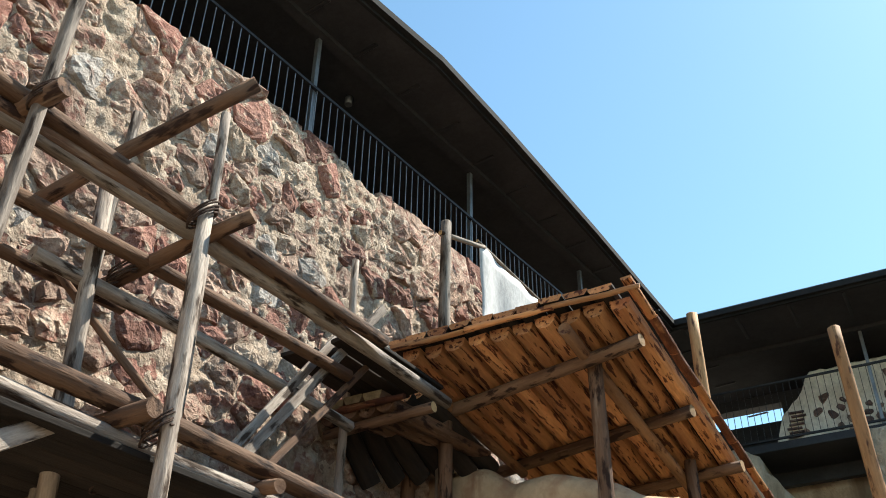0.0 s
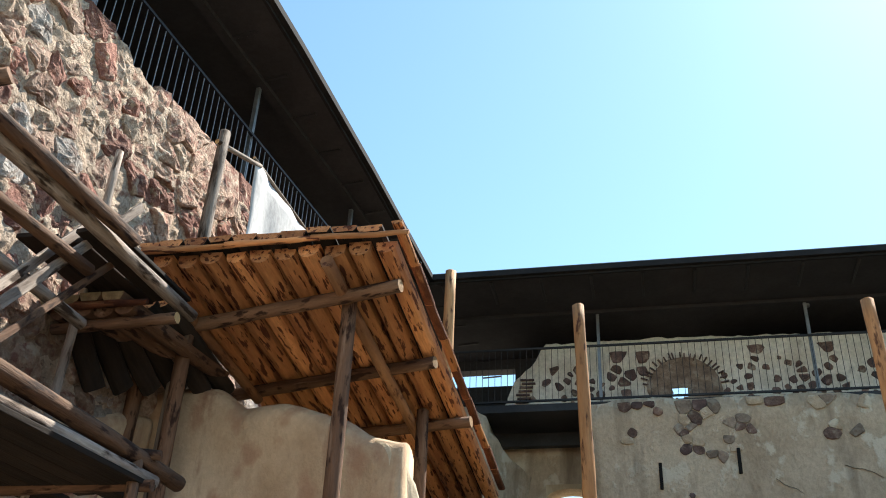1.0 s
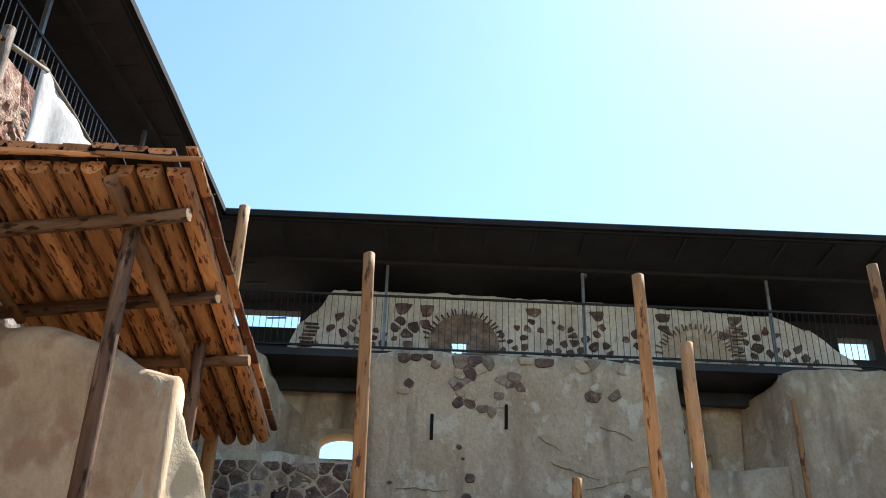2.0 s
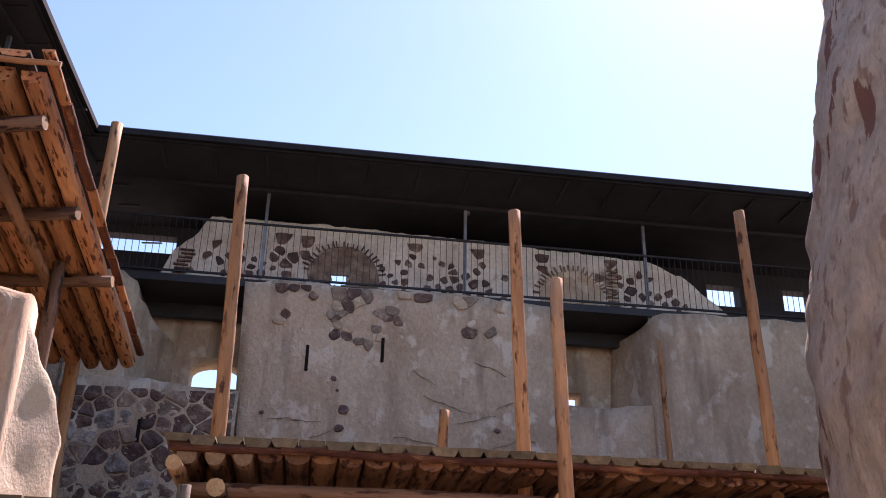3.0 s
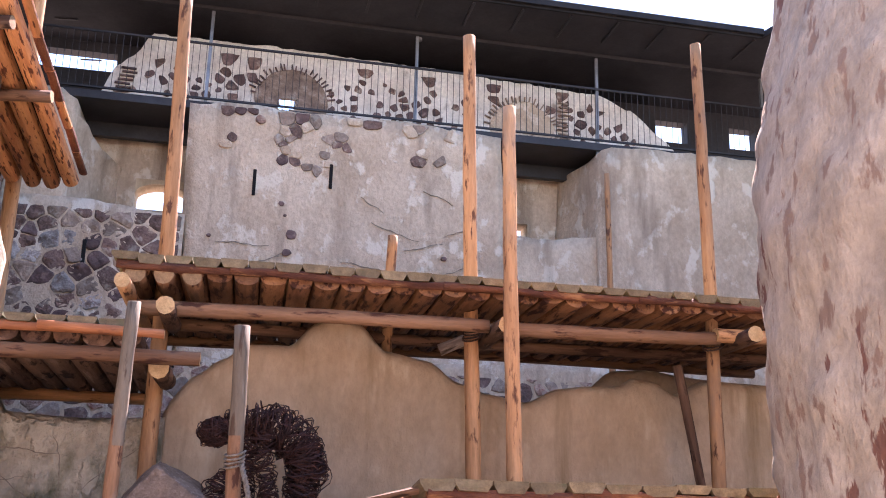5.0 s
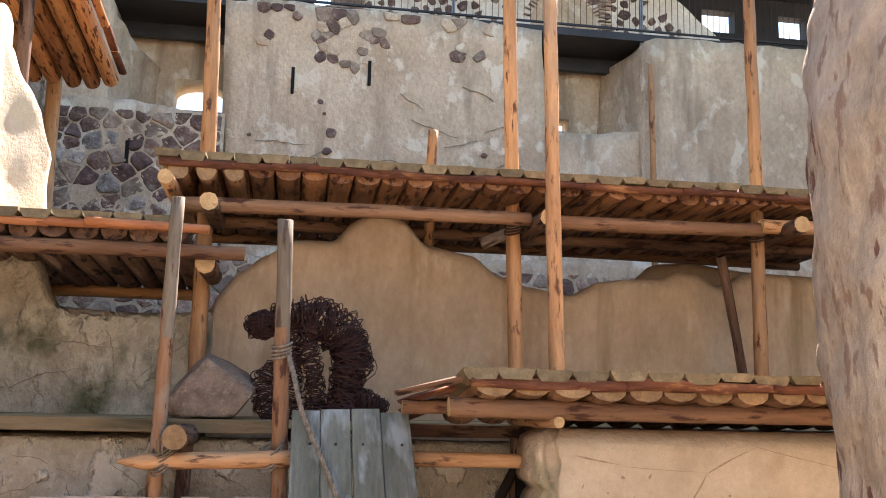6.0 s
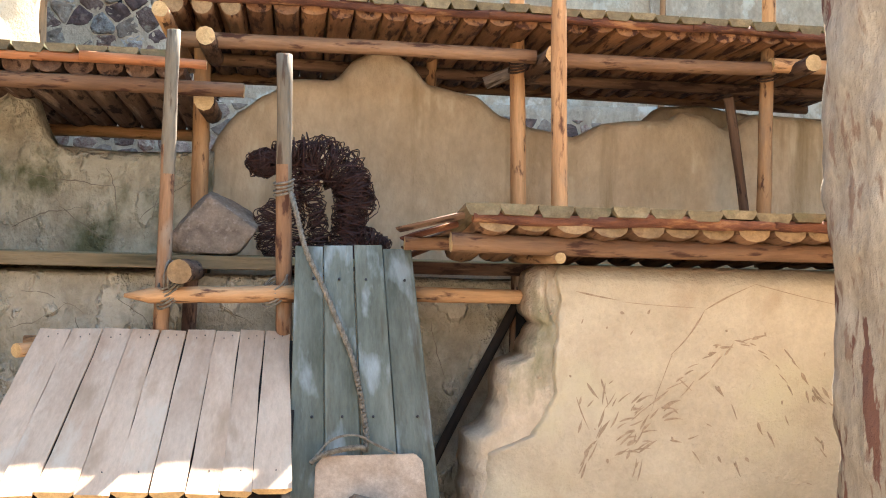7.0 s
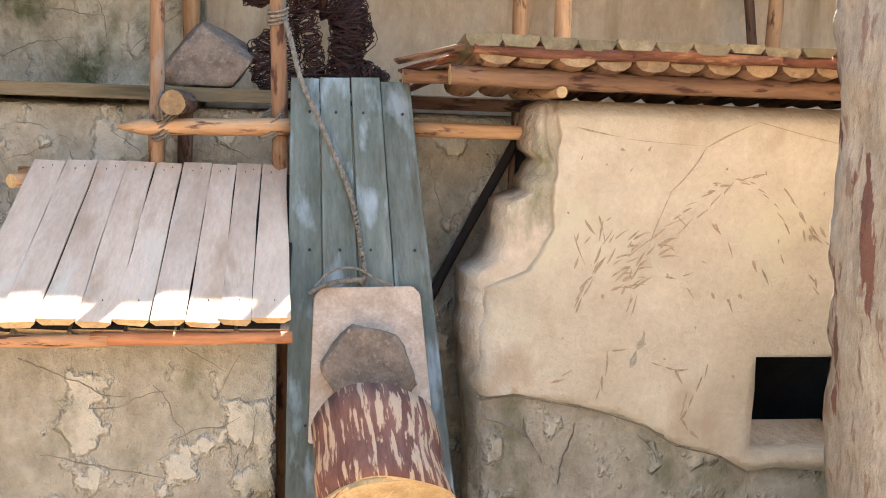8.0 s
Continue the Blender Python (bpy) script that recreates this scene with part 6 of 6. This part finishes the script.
for gap, share in ((0.028, 0.18), (0.042, 0.34), (0.056, 0.44)):
    some = [p for p in lots if rnd.random() < share]
    stones(ruin, some, face_at(16.745), [("dark_stone", 2), ("field_stone", 3)], gap * 0.8, 0.016, 90, None, 0.4)


def flat_brick(x, z, w, h, turn, mat, proud=0.03):
    vs = [(sx * w / 2, sy * h / 2, sz) for sz in (0, proud) for sx, sy in ((-1, -1), (1, -1), (1, 1), (-1, 1))]
    part("brick", mesh("brick", vs, [(0, 3, 2, 1), (4, 5, 6, 7), (0, 1, 5, 4), (1, 2, 6, 5), (2, 3, 7, 6), (3, 0, 4, 7)], mat, False), ruin, face_at(16.725) @ Matrix.Translation((x, z, 0)) @ Matrix.Rotation(turn, 4, "Z"))


# round niches: short upright bricks over the head, brown rubble inside
for cx, cz, r, mt, fill in ((0.62, 10.14, 0.64, "dark_stone", "niche"), (5.05, 10.05, 0.62, "niche", "castle")):
    n = 22
    for i in range(n):
        a = math.pi * (0.06 + 0.88 * i / (n - 1)) + 0.03 * rnd.uniform(-1, 1)
        k = r * (1.06 + 0.05 * rnd.uniform(-1, 1))
        flat_brick(cx + math.cos(a) * k * 1.08, cz + math.sin(a) * k, 0.10 + 0.05 * rnd.random(), 0.026, a, mt)
    vs, fs = [], []
    for q in range(13):
        rr = r * q / 12
        for i in range(32):
            a = 2 * math.pi * i / 32
            rq = rr * (1 + 0.05 * wob((math.cos(a) * 3, math.sin(a) * 3, cx), 1))
            vs.append((cx + 1.05 * rq * math.cos(a), 16.715 - 0.03 * (1 - (q / 12) ** 2) + 0.03 * wob((rq * math.cos(a) * 7, rq * math.sin(a) * 7, cx), 1), cz + rq * math.sin(a)))
    for q in range(12):
        for i in range(32):
            a, b = q * 32 + i, q * 32 + (i + 1) % 32
            mid = [sum(vs[t][c] for t in (a, b, b + 32, a + 32)) / 4 for c in (0, 2)]
            if mid[1] > WALK_Z + 0.04 and not (0.40 < mid[0] < 0.70 and HOLE[0] < mid[1] < HOLE[1]):
                fs.append((a, b, b + 32, a + 32))
    part("niche_fill", mesh("niche_fill", vs, fs, fill), ruin, None, "brown rubble filling of a round niche")
# stacked bricks at the broken end and beside the second niche
for i in range(9):
    flat_brick(-2.42 + 0.03 * rnd.uniform(-1, 1) + 0.02 * i, 9.86 + 0.075 * i, 0.26, 0.035, 0.04 * rnd.uniform(-1, 1), "dark_stone")
for i in range(12):
    flat_brick(5.88 + 0.04 * rnd.uniform(-1, 1), 9.84 + 0.08 * i, 0.22, 0.03, 0.05 * rnd.uniform(-1, 1), "old_stone")
for i in range(6):
    flat_brick(4.9 + 0.16 * i, 9.85 + 0.06 * (i % 3), 0.2, 0.03, 0.6, "old_stone", 0.05)

# stones where plaster has gone from the buttress
sites = mixed_sites((-1.0, 8.1), (4.4, 9.6), 0.08, 0.24, 5000, rnd, 1.5)
polys = []
for (x, z), p in zip(sites, cells(sites, (-1.0, 8.0), (4.4, 9.64), 0.9)):
    patch = wob((x * 0.9, z * 1.1, 2.2), 1)
    centre = math.exp(-((x - 0.95) / 0.75) ** 2 - ((z - 9.1) / 0.50) ** 2)
    if centre + 0.15 * patch > 0.40 or (z > 9.46 and rnd.random() < 0.7) or (abs(x + 0.35) < 0.22 and 8.7 < z < 9.2 and rnd.random() < 0.6) or (abs(x - 3.2) < 0.4 and abs(z - 9.05) < 0.16 and rnd.random() < 0.6):
        polys.append(p if rnd.random() < 0.62 else [])
stones(buttress, polys, face_at(15.985), [("field_stone", 3), ("old_stone", 4), ("dark_stone", 1), ("castle", 3)], 0.005, 0.012, 300, None, 1.0)
for x, z, s in ((0.75, 7.42, 0.12), (0.68, 7.1, 0.09), (0.55, 7.95, 0.07), (0.62, 7.75, 0.04), (1.85, 6.6, 0.06), (-0.6, 7.3, 0.05), (3.4, 7.2, 0.06)):
    hexa = [(x + s * (1 + 0.3 * rnd.uniform(-1, 1)) * math.cos(a), z + 0.75 * s * math.sin(a)) for a in [math.pi * q / 3 for q in range(6)]]
    stones(buttress, [hexa], face_at(15.985), [("dark_stone", 1)], 0.004, 0.02, 300, None, 0.4)

# field stones of the low rubble wall
sites = mixed_sites((-4.6, 4.6), (-1.1, 7.6), 0.17, 0.36, 4000, rnd, 1.3)
polys = [p for p, (x, z) in zip(cells(sites, (-4.8, 4.5), (-1.06, 7.58), 1.2), sites) if rnd.random() < 0.96]
stones(recess_left, polys, face_at(15.955), [("field_stone", 5), ("dark_stone", 2), ("old_stone", 3), ("grey_stone", 1)], 0.012, 0.032, 300, None, crag=random.Random(6))
# pale rubble seen below the upper roof
base_rubble = rough_panel("wall_north_base", -6.0, 9.0, 2.5, [(-6, 5.2), (-1.0, 5.2), (9, 5.5)], 15.7, 0.2, "castle", "pale rubble base of the castle wall", None, None, 0.25, 31.0)
sites = jitter_sites((-4.5, 3.9), (7.5, 5.0), 0.42, 0.27, rnd, 0.35)
polys = cells(sites, (-4.8, 3.8), (7.8, 5.15), 1.3)
stones(base_rubble, polys, face_at(15.70), [("field_stone", 2), ("old_stone", 2), ("stone", 3)], 0.03, 0.02, 260, lambda i: abs(sites[i][0] - 2), 0.9)
